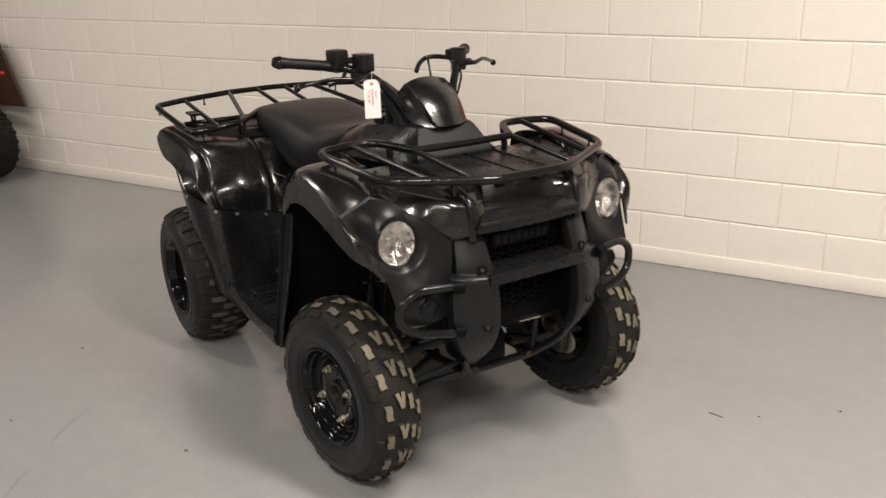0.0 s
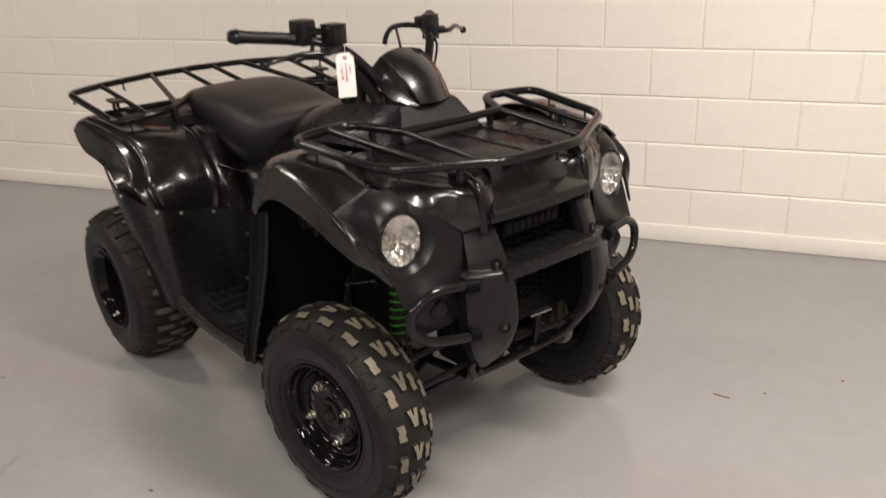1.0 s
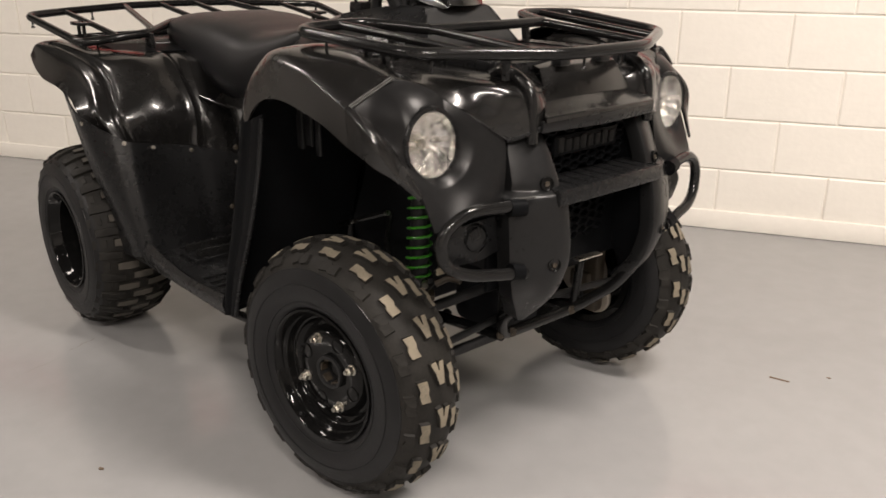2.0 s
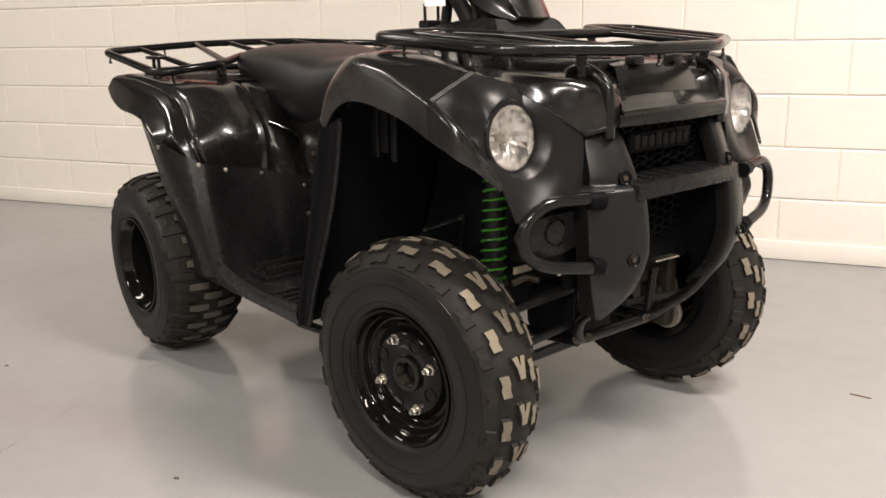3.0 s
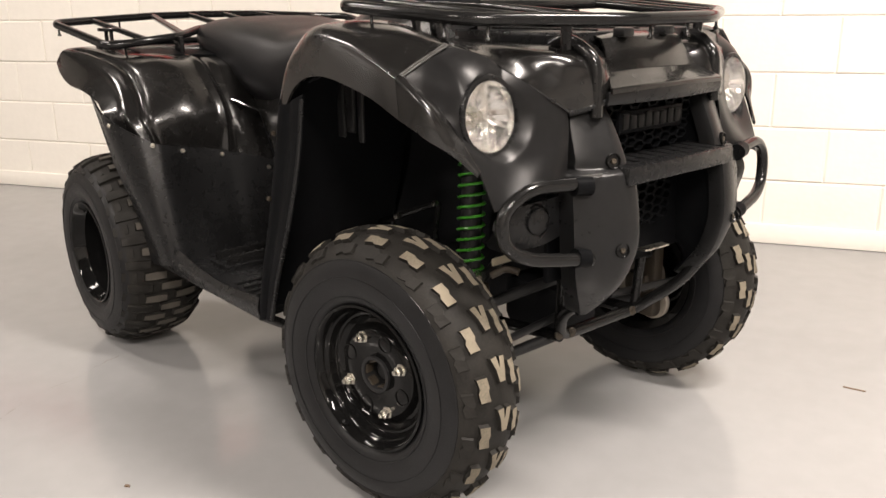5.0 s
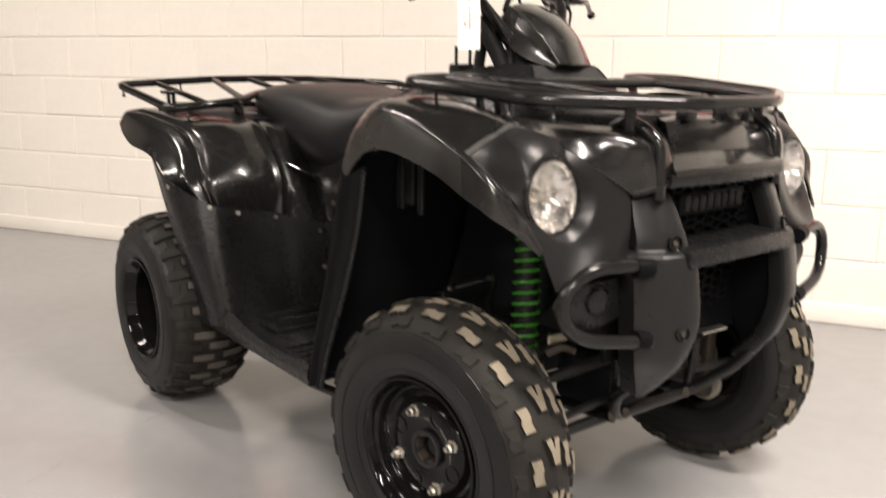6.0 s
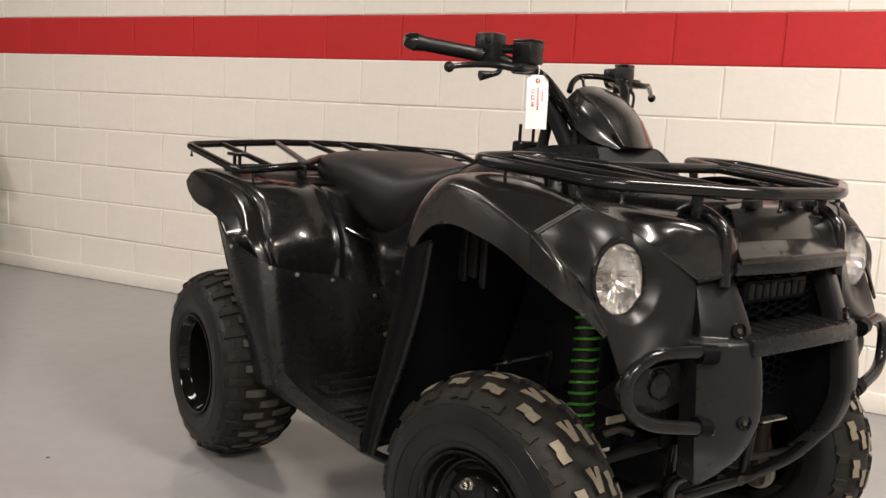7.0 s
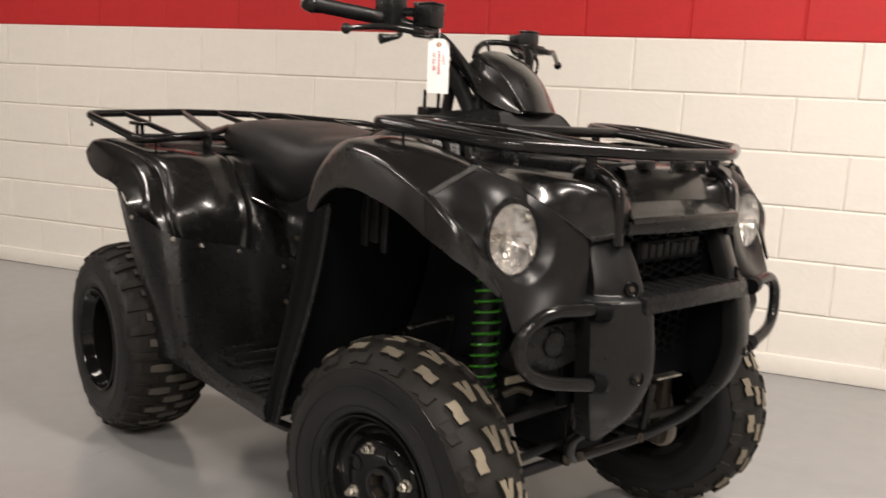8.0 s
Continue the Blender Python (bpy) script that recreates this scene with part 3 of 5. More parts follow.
def headlight(s):
    ring = Matrix.Translation((LAMP[0], s * LAMP[1] if s < 0 else 0.22 + 0.92 * (LAMP[1] - 0.22), LAMP[2])) @ Vector((1, s * 0.03, 0.07)).to_track_quat("Z", "Y").to_matrix().to_4x4() @ Matrix.Diagonal((0.93 if s < 0 else 0.86, 1.04, 1, 1))
    lamp = turned("headlight", [(0.0655, -0.014), (0.0655, 0.000), (0.0635, 0.0030), (0.0580, 0.0035), (0.0562, 0.000), (0.0555, -0.006), (0.0555, -0.045)], M_MATTE, bike, "round clear headlight with a chrome reflector", 64, "z", ring)
    turned("lens", [(0.0555, 0.002)] + [(0.0555 * math.cos(a), 0.003 + 0.012 * math.sin(a)) for a in [radians(9 * i) for i in range(1, 10)]] + [(0.0004, 0.015)], M_GLASS, lamp, "clear plastic lens", 48, "z", ring)
    bm = bmesh.new()
    rnd = random.Random(3)
    rings = []
    for k, (r, z) in enumerate([(0.055, 0.000), (0.049, -0.010), (0.038, -0.022), (0.024, -0.034), (0.011, -0.040)]):
        row = []
        for i in range(28):
            a = 2 * math.pi * i / 28
            z2 = z + (0.003 if (i % 4 == 0 and 0 < k < 4) else 0) + rnd.uniform(-0.0013, 0.0013)
            row.append(bm.verts.new(ring @ Vector((r * math.cos(a), r * math.sin(a), z2))))
        rings.append(row)
    for a, b in zip(rings, rings[1:]):
        for i in range(28):
            bm.faces.new((a[i], a[(i + 1) % 28], b[(i + 1) % 28], b[i]))
    bm.faces.new(rings[-1])
    part("reflector", bm, M_CHROME, lamp, "faceted chrome reflector", smooth=False)
    turned("bulb_shield", [(0.009, -0.040), (0.009, -0.032), (0.006, -0.030), (0.0004, -0.029)], M_METAL, lamp, "", 16, "z", ring)
    part("reflector_fin", box_into(bmesh.new(), (-0.047, -0.0025, -0.020), (0.047, 0.0005, -0.012), 0.001, ring @ Matrix.Rotation(radians(90 if s < 0 else 86), 4, "Z")), M_CHROME, lamp)


headlight(-1)
headlight(1)

def hood_relief(u, v):
    """A groove beside the crest and a small lobe at the nose."""
    body = max(0.0, min(1.0, (0.80 - u) / 0.12)) * min(1.0, u * 6)
    return -0.009 * hump(v, 0.70, 0.11) * body + 0.004 * hump(v, 0.46, 0.06) * body + 0.005 * hump(u, 0.83, 0.09) * hump(v, 0.45, 0.22)


# bonnet between the crests
shell("hood", [
    [(0.420, -0.105, 0.858), (0.420, -0.20, 0.852), (0.420, -0.29, 0.850), (0.430, -0.335, 0.872)],
    [(0.560, -0.105, 0.856), (0.560, -0.20, 0.846), (0.560, -0.28, 0.843), (0.575, -0.343, 0.868)],
    [(0.670, -0.105, 0.854), (0.670, -0.19, 0.846), (0.680, -0.28, 0.842), (0.700, -0.362, 0.849)],
    [(0.752, -0.108, 0.850), (0.757, -0.18, 0.846), (0.757, -0.25, 0.834), (0.760, -0.306, 0.808)],
    [(0.788, -0.112, 0.828), (0.800, -0.165, 0.838), (0.796, -0.215, 0.825), (0.778, -0.278, 0.790)],
    [(0.808, -0.115, 0.796), (0.824, -0.163, 0.812), (0.818, -0.206, 0.798), (0.795, -0.254, 0.771)],
    [(0.836, -0.130, 0.772), (0.832, -0.165, 0.764), (0.824, -0.195, 0.754), (0.812, -0.222, 0.746)],
], M_GLOSS, bike, "glossy black bonnet side", 8, 10, 0.005, flip=False, sides=BOTH, relief=hood_relief)
pipe("hood_crease", [(0.620, -0.325, 0.8500), (0.690, -0.321, 0.8465), (0.756, -0.278, 0.8180), (0.800, -0.233, 0.7790), (0.819, -0.2085, 0.7510)], 0.0035, M_GLOSS, bike, "", 0.03, BOTH, 8)
pipe("hood_lip", [(0.812, -0.226, 0.745), (0.826, -0.195, 0.751), (0.840, -0.150, 0.764)], 0.0055, M_MATTE, bike, "", 0.02, BOTH, 8)
COWL = [(0.752, 0.872, 0.112), (0.770, 0.868, 0.112), (0.789, 0.863, 0.113), (0.794, 0.858, 0.113), (0.807, 0.836, 0.118), (0.821, 0.812, 0.128), (0.825, 0.807, 0.130), (0.839, 0.798, 0.146), (0.854, 0.788, 0.160), (0.860, 0.784, 0.163), (0.861, 0.776, 0.164)]
shell("front_cowl", [[(x - 0.008, -w, z - 0.002), (x - 0.002, -w * 0.5, z), (x, 0.0, z), (x - 0.002, w * 0.5, z), (x - 0.008, w, z - 0.002)] for x, z, w in COWL], M_GLOSS, bike, "glossy black front cowl with flat facets", 3, 4, 0.005)
shell("cowl_lip", [
    [(0.848, -0.168, 0.777), (0.863, 0.0, 0.777), (0.848, 0.168, 0.777)],
    [(0.849, -0.168, 0.765), (0.864, 0.0, 0.765), (0.849, 0.168, 0.765)],
    [(0.846, -0.168, 0.755), (0.860, 0.0, 0.755), (0.846, 0.168, 0.755)],
], M_MATTE, bike, "satin black cowl lip", 4, 8, 0.006)
lid = block("storage_lid", (0.455, -0.165, 0.845), (0.765, 0.205, 0.872), M_MATTE, bike, "flat black storage lid with grooves", 0.006)
for y0 in (-0.09, 0.03, 0.13):
    block("lid_rib", (0.465, y0 - 0.003, 0.8715), (0.755, y0 + 0.003, 0.8755), M_MATTE, lid, "", 0.001)
for y0 in (-0.06, 0.06):
    block("lid_latch", (0.776, y0 - 0.015, 0.862), (0.803, y0 + 0.015, 0.878), M_SATIN, bike, "small black lid latch", 0.004)


def hex_grille(name, x, y0, y1, z0, z1, slope):
    """A honeycomb of thin walls."""
    bm = bmesh.new()
    r, w = 0.0175, 0.0017
    row, z = 0, z0
    while z < z1:
        y = y0 + (r * 1.5 if row % 2 else 0)
        while y < y1:
            for k in range(6):
                a, b = radians(60 * k), radians(60 * k + 60)
                p = [(y + (r - e) * math.cos(q), z + (r - e) * 0.58 * math.sin(q)) for e in (0, w * 1.5) for q in (a, b)]
                q = [bm.verts.new((x + slope * (zz - z0) + d, yy, zz)) for d in (0, -0.012) for yy, zz in p]
                for f in ((0, 1, 3, 2), (4, 6, 7, 5), (0, 4, 5, 1), (2, 3, 7, 6)):
                    bm.faces.new([q[i] for i in f])
            y += r * 3
        z += r * 0.58 * 0.866 * 1.02
        row += 1
    # Shade-dark material makes the mesh as dim as its recess.
    return part(name, bm, M_SHADED, bike, "black honeycomb grille mesh", smooth=False)


hex_grille("grille", 0.812, -0.135, 0.120, 0.668, 0.755, 0.1)
hex_grille("grille", 0.815, -0.130, 0.060, 0.520, 0.618, 0.1)
# Filler sheet added to close a gap, its black standing for shade.
shell("nose_side", [
    [(0.788, -0.255, 0.752), (0.790, -0.185, 0.762), (0.778, -0.130, 0.765)],
    [(0.796, -0.262, 0.690), (0.790, -0.185, 0.690), (0.778, -0.130, 0.690)],
    [(0.806, -0.270, 0.625), (0.790, -0.185, 0.620), (0.778, -0.130, 0.620)],
    [(0.800, -0.260, 0.540), (0.785, -0.185, 0.535), (0.778, -0.130, 0.530)],
], M_SHADED, bike, "dark filler sheet behind the bumper guard, toned as shade", 3, 3, 0.004, sides=BOTH)
# Dark plate added in place of the shaded hollow behind the grille.
block("grille_back", (0.770, -0.235, 0.44), (0.782, 0.235, 0.765), M_SHADED, bike, "dark plate standing for the shaded recess behind the grille", 0.003)
block("badge_plate", (0.812, -0.105, 0.697), (0.824, 0.085, 0.737), M_SHADED, bike, "plain raised grille badge", 0.003)
for i in range(8):
    block("badge_bar", (0.822, -0.097 + i * 0.022, 0.704), (0.8275, -0.081 + i * 0.022, 0.703 + (0.026 if i % 3 else 0.03)), M_BADGE, bike, "", 0.002)
beam = block("bumper_beam", (0.795, -0.160, 0.622), (0.893, 0.160, 0.655), M_MATTE, bike, "ribbed black plastic bumper crossbeam", 0.006)
for i in range(9):
    block("beam_rib", (0.80, -0.142 + i * 0.035, 0.6545), (0.886, -0.138 + i * 0.035, 0.6570), M_MATTE, beam, "", 0.001)


# bumper guards: height, place of the inner edge ahead and aside, outer edge, sweep
GUARD = [(0.750, 0.822, 0.139, 0.212, 0.25), (0.715, 0.843, 0.136, 0.218, 0.35), (0.670, 0.864, 0.133, 0.222, 0.38), (0.656, 0.868, 0.132, 0.224, 0.40), (0.651, 0.871, 0.132, 0.225, 0.40),
         (0.645, 0.882, 0.130, 0.240, 0.4), (0.635, 0.886, 0.130, 0.245, 0.36), (0.600, 0.894, 0.130, 0.248, 0.36), (0.540, 0.901, 0.130, 0.250, 0.36), (0.500, 0.897, 0.132, 0.245, 0.36),
         (0.445, 0.876, 0.137, 0.225, 0.36), (0.405, 0.844, 0.145, 0.196, 0.36), (0.385, 0.825, 0.154, 0.182, 0.36), (0.374, 0.815, 0.163, 0.173, 0.36)]


def bumper_guard(s):
    rows = []
    for z, x, ya, yb, k in GUARD:
        w = yb - ya
        ring = [(x - 0.034, ya), (x - 0.010, ya), (x - 0.002, ya + 0.003)]
        ring += [(x - k * w * d, ya + f * w) for f, d in ((0.1, 0.0), (0.33, 0.08), (0.66, 0.5), (0.93, 0.92), (1.0, 1.1))] + [(x - k * w - 0.040, yb - 0.003)]
        rows.append([(a, s * b, z) for a, b in ring])
    guard = loft("bumper_guard", rows, M_SATIN, bike, "grey-black plastic bumper guard upright", 3)
    for at in ((0.8650, 0.168, 0.664), (0.8965, 0.173, 0.515)):
        m = Matrix.Translation((at[0], s * at[1], at[2])) @ Vector((1, s * 0.32, 0.15)).to_track_quat("Z", "Y").to_matrix().to_4x4()
        turned("bolt_recess", [(0.0135, -0.006), (0.0135, 0.0008), (0.0120, 0.0012), (0.0108, -0.002), (0.0004, -0.002)], M_RIM, guard, "", 20, "z", m)
        turned("guard_bolt", [(0.0050, -0.002), (0.0050, 0.0010), (0.0025, 0.0012), (0.0004, 0.0000)], M_RUST, guard, "", 6, "z", m)
    # Inner face coloured darker than the guard, as shaded by the cowl.
    shell("grille_cheek", [[(x - 0.016, -(ya + 0.002), z), ((x + 0.776) / 2, -(ya + 0.010), z), (0.776, -(ya + 0.016), max(z, 0.455))] for z, x, ya, yb, k in GUARD], M_SHADED, guard, "guard's inner face, shade put into its black", 2, 3, 0.004, sides=(-s,))


bumper_guard(-1)
bumper_guard(1)
pipe("scuff_mark", [(0.870, -0.205, 0.6475), (0.862, -0.226, 0.6465), (0.852, -0.239, 0.6450)], 0.0028, M_SEAM, bike, "pale scuff on the guard's lip", 0.01, (1,), 6)
pipe("bumper_tube", [(0.735, -0.186, 0.850), (0.752, -0.182, 0.861), (0.785, -0.180, 0.856), (0.826, -0.175, 0.828), (0.829, -0.176, 0.735)], 0.0115, M_TUBE, bike, "bent black steel bumper tube", 0.04, BOTH, 12)
for s in BOTH:
    k = 1.0 if s < 0 else 0.955
    pipe("brush_guard", [(0.860, s * 0.225, 0.634), (0.842, s * 0.350 * k, 0.641), (0.832, s * 0.402 * k, 0.605), (0.836, s * 0.396 * k, 0.548), (0.850, s * 0.352 * k, 0.525), (0.868, s * 0.222, 0.503)], 0.0115, M_TUBE, bike, "looped black steel tube guard", 0.05, (1,), 12)
pipe("tube_socket", [(0.862, -0.225, 0.630), (0.853, -0.256, 0.632)], 0.0165, M_SHADED, bike, "", 0.01, BOTH, 14)
pipe("tube_socket", [(0.864, -0.228, 0.506), (0.860, -0.254, 0.510)], 0.0165, M_SHADED, bike, "", 0.01, BOTH, 14)
pipe("lower_tube", [(0.845, -0.155, 0.430), (0.735, -0.140, 0.345), (0.712, -0.118, 0.288), (0.712, 0.118, 0.284), (0.800, 0.150, 0.360), (0.865, 0.168, 0.455)], 0.0125, M_TUBE, bike, "black lower frame tube", 0.03)
for s in BOTH:
    fog = shell("fog_panel", [
        [(0.800, -0.235, 0.606), (0.804, -0.31, 0.606), (0.800, -0.372, 0.600)],
        [(0.802, -0.235, 0.575), (0.806, -0.31, 0.574), (0.800, -0.388, 0.572)],
        [(0.806, -0.235, 0.540), (0.810, -0.30, 0.532), (0.800, -0.360, 0.536)],
    ], M_MATTE, bike, "black plastic lamp blanking panel", 5, 5, 0.012, sides=(s,), tuck=0.76)[0]
    m = Matrix.Translation((0.814, s * -0.305 if s > 0 else 0.282, 0.575)) @ Vector((1, s * -0.1, 0.02)).to_track_quat("Z", "Y").to_matrix().to_4x4()
    turned("lamp_blank", [(0.030, -0.004), (0.030, 0.004), (0.027, 0.006), (0.025, 0.002), (0.023, 0.002), (0.022, 0.010), (0.018, 0.012), (0.0004, 0.012)], M_SATIN, fog, "round black lamp blank", 28, "z", m)

# front rack
rack = new("front_rack")
rack.parent = bike
tagged(rack, "black tubular steel front luggage rack")
pipe("rack_rail", [(0.534, -0.164, 0.917), (0.405, -0.225, 0.925), (0.400, -0.300, 0.925), (0.420, -0.412, 0.921), (0.713, -0.366, 0.898), (0.852, -0.120, 0.893), (0.852, 0.120, 0.893), (0.713, 0.366, 0.898), (0.420, 0.412, 0.921), (0.400, 0.300, 0.925), (0.405, 0.225, 0.925), (0.534, 0.164, 0.917)], 0.0115, M_TUBE, rack, "", 0.045, (1,), 12)
pipe("cross_rail", [(0.534, -0.170, 0.917), (0.540, 0.0, 0.917), (0.534, 0.170, 0.917)], 0.0110, M_TUBE, rack, "", 0.02)
pipe("rack_bar", [(0.532, -0.165, 0.917), (0.825, -0.160, 0.895)], 0.0085, M_TUBE, rack, "", 0.02, BOTH)
pipe("rack_bar", [(0.405, -0.300, 0.925), (0.768, -0.262, 0.897)], 0.0085, M_TUBE, rack, "", 0.02, BOTH)
pipe("rack_leg", [(0.560, -0.345, 0.905), (0.560, -0.340, 0.862)], 0.008, M_TUBE, rack, "", 0.01, BOTH, 8)
pipe("rack_leg", [(0.605, -0.338, 0.900), (0.605, -0.330, 0.850)], 0.011, M_TUBE, rack, "", 0.01, BOTH, 8)
pipe("rack_leg", [(0.45, -0.200, 0.920), (0.46, -0.200, 0.855)], 0.010, M_TUBE, rack, "", 0.01, BOTH, 8)
pipe("rack_leg", [(0.775, -0.195, 0.893), (0.772, -0.190, 0.845)], 0.010, M_TUBE, rack, "", 0.01, BOTH, 8)


def peg(at, parent):
    bm = bmesh.new()
    lathe_into(bm, [(0.0004, -0.026), (0.0055, -0.025), (0.0055, -0.021), (0.0032, -0.018), (0.0032, 0.004)], 10, "z", Matrix.Translation(at))
    part("tie_peg", bm, M_TUBE, parent)


for s in BOTH:
    for at in ((0.728, 0.330, 0.888), (0.660, 0.365, 0.892), (0.842, 0.055, 0.884), (0.500, 0.395, 0.905)):
        peg((at[0], at[1] * s, at[2]), rack)

# rear rack
rack = new("rear_rack")
rack.parent = bike
tagged(rack, "black tubular steel rear luggage rack")
pipe("rack_rail", [(-0.700, 0.0, 0.858), (-0.700, -0.150, 0.858), (-0.560, -0.285, 0.842), (-0.556, -0.385, 0.832), (-0.580, -0.478, 0.822), (-0.905, -0.512, 0.878), (-0.955, -0.385, 0.883), (-0.978, -0.186, 0.892), (-0.985, 0.0, 0.894)], 0.0115, M_TUBE, rack, "", 0.035, BOTH, 12)
pipe("rack_bar", [(-0.955, -0.385, 0.883), (-0.556, -0.372, 0.832)], 0.0085, M_TUBE, rack, "", 0.01, BOTH)
pipe("rack_bar", [(-0.976, -0.186, 0.892), (-0.585, -0.262, 0.845)], 0.0095, M_TUBE, rack, "", 0.01, BOTH)
pipe("rack_bar", [(-0.984, -0.062, 0.894), (-0.700, -0.062, 0.858)], 0.0085, M_TUBE, rack, "", 0.01, BOTH)
for s in BOTH:
    block("rack_foot", (-0.572, s * 0.292 - 0.006, 0.768), (-0.530, s * 0.292 + 0.006, 0.842), M_TUBE, rack, "", 0.003)
    block("rack_foot", (-0.640, s * 0.262 - 0.006, 0.790), (-0.600, s * 0.262 + 0.006, 0.846), M_TUBE, rack, "", 0.003)
pipe("support_rail", [(-0.780, -0.440, 0.818), (-0.770, -0.380, 0.822), (-0.770, 0.380, 0.822), (-0.780, 0.440, 0.818)], 0.009, M_TUBE, rack, "", 0.03)
for s in BOTH:
    for x in (-0.735, -0.775):
        block("rack_bracket", (x - 0.006, s * 0.41 - 0.004, 0.795), (x + 0.006, s * 0.41 + 0.004, 0.862), M_TUBE, rack, "", 0.001)
    block("bracket_cap", (-0.790, s * 0.41 - 0.02, 0.855), (-0.715, s * 0.41 + 0.02, 0.865), M_TUBE, rack, "", 0.003)
    for at in ((-0.895, 0.502, 0.868), (-0.585, 0.430, 0.818), (-0.962, 0.300, 0.878)):
        peg((at[0], at[1] * s, at[2]), rack)

def fender_relief(u, v):
    """Valley, bead, bulge and inner ridge of a rear fender."""
    low = max(0.0, min(1.0, (0.62 - u) / 0.2))
    step = 1 / (1 + math.exp((u - 0.485) / 0.006)) * hump(v, 0.44, 0.2)
    return (-0.010 * hump(v, 0.685, 0.030) * min(1, (1 - u) * 6) + 0.005 * hump(v, 0.80, 0.035) * low + 0.008 * hump(v, 0.44, 0.16) * low
            + 0.009 * hump(v, 0.205, 0.018) * low - 0.009 * hump(v, 0.160, 0.022) * low + 0.003 * step)


# rear fenders: rows from the leg side up and back over the wheel
shell("rear_fender", [
    [(-0.285, -0.165, 0.500), (-0.314, -0.318, 0.545), (-0.320, -0.425, 0.565), (-0.312, -0.494, 0.588), (-0.392, -0.562, 0.640)],
    [(-0.350, -0.165, 0.620), (-0.312, -0.318, 0.650), (-0.318, -0.425, 0.658), (-0.346, -0.516, 0.656), (-0.432, -0.565, 0.672)],
    [(-0.410, -0.165, 0.725), (-0.378, -0.318, 0.732), (-0.384, -0.415, 0.732), (-0.418, -0.500, 0.716), (-0.490, -0.556, 0.690)],
    [(-0.460, -0.165, 0.775), (-0.460, -0.318, 0.785), (-0.475, -0.415, 0.786), (-0.508, -0.497, 0.768), (-0.585, -0.556, 0.710)],
    [(-0.640, -0.165, 0.795), (-0.640, -0.318, 0.803), (-0.650, -0.425, 0.806), (-0.662, -0.509, 0.797), (-0.692, -0.556, 0.720)],
    [(-0.790, -0.165, 0.798), (-0.790, -0.318, 0.806), (-0.795, -0.435, 0.814), (-0.745, -0.520, 0.806), (-0.775, -0.550, 0.745)],
    [(-0.890, -0.165, 0.795), (-0.892, -0.318, 0.800), (-0.850, -0.445, 0.810), (-0.790, -0.527, 0.808), (-0.832, -0.540, 0.772)],
], M_GLOSS, bike, "glossy black rear fender", 14, 24, 0.005, sides=BOTH, relief=fender_relief)
# Flap whose black stands for the shaded underside of the tail.
shell("tail_flap", [
    [(-0.884, -0.165, 0.778), (-0.886, -0.318, 0.782), (-0.856, -0.440, 0.786), (-0.826, -0.518, 0.770)],
    [(-0.894, -0.165, 0.745), (-0.896, -0.318, 0.748), (-0.872, -0.440, 0.750), (-0.845, -0.520, 0.745)],
    [(-0.882, -0.165, 0.705), (-0.884, -0.318, 0.706), (-0.872, -0.440, 0.708), (-0.860, -0.506, 0.712)],
], M_SHADED, bike, "rear flap under the fender, coloured as shaded", 4, 5, 0.005, sides=BOTH)
# Dull sheet added to keep the red stripe's reflection off the fender.
shell("deck_cover", [
    [(-0.500, -0.195, 0.7900), (-0.505, -0.300, 0.7960), (-0.518, -0.392, 0.7950)],
    [(-0.560, -0.195, 0.7980), (-0.565, -0.300, 0.8050), (-0.575, -0.400, 0.8045)],
    [(-0.640, -0.195, 0.8040), (-0.640, -0.300, 0.8110), (-0.645, -0.405, 0.8125)],
], M_SHADED, bike, "dull black sheet added over the glossy rear fender", 4, 5, 0.004, sides=BOTH)
for s in BOTH:
    guard = shell("leg_guard", [
        [(-0.272, -0.165, 0.516), (-0.300, -0.318, 0.560), (-0.306, -0.425, 0.579), (-0.292, -0.502, 0.602), (-0.388, -0.568, 0.658), (-0.500, -0.562, 0.708)],
        [(-0.260, -0.185, 0.430), (-0.282, -0.318, 0.460), (-0.285, -0.425, 0.470), (-0.258, -0.500, 0.480), (-0.325, -0.545, 0.505), (-0.410, -0.553, 0.540)],
        [(-0.246, -0.185, 0.360), (-0.258, -0.318, 0.375), (-0.258, -0.425, 0.382), (-0.236, -0.497, 0.385), (-0.285, -0.525, 0.390), (-0.345, -0.530, 0.400)],
        [(-0.232, -0.185, 0.296), (-0.232, -0.318, 0.297), (-0.232, -0.425, 0.298), (-0.220, -0.494, 0.300), (-0.270, -0.512, 0.292), (-0.330, -0.515, 0.285)],
    ], M_MATTE, bike, "matte black leg guard panel", 9, 9, 0.005, sides=(s,), relief=lambda u, v: 0.006 * hump(v, 0.17, 0.03) - 0.007 * hump(v, 0.40, 0.13) + 0.007 * hump(v, 0.61, 0.045))[0]
    for at, out in (((-0.382, -0.565, 0.640), (0.5, -1, 0)), ((-0.290, -0.499, 0.594), (1, -0.6, 0)), ((-0.292, -0.426, 0.572), (1, 0, 0.3)), ((-0.296, -0.318, 0.549), (1, 0, 0)), ((-0.268, -0.200, 0.503), (1, 0, 0))):
        bolt((at[0] + 0.005 * out[0], (at[1] + 0.005 * out[1]) * s, at[2]), (out[0], out[1] * s, out[2]), guard, 0.0062)

pipe("cover_bead", [(-0.348, -0.253, 0.683), (-0.325, -0.201, 0.655), (-0.321, -0.171, 0.643)], 0.0035, M_GLOSS, bike, "", 0.01, BOTH, 8)
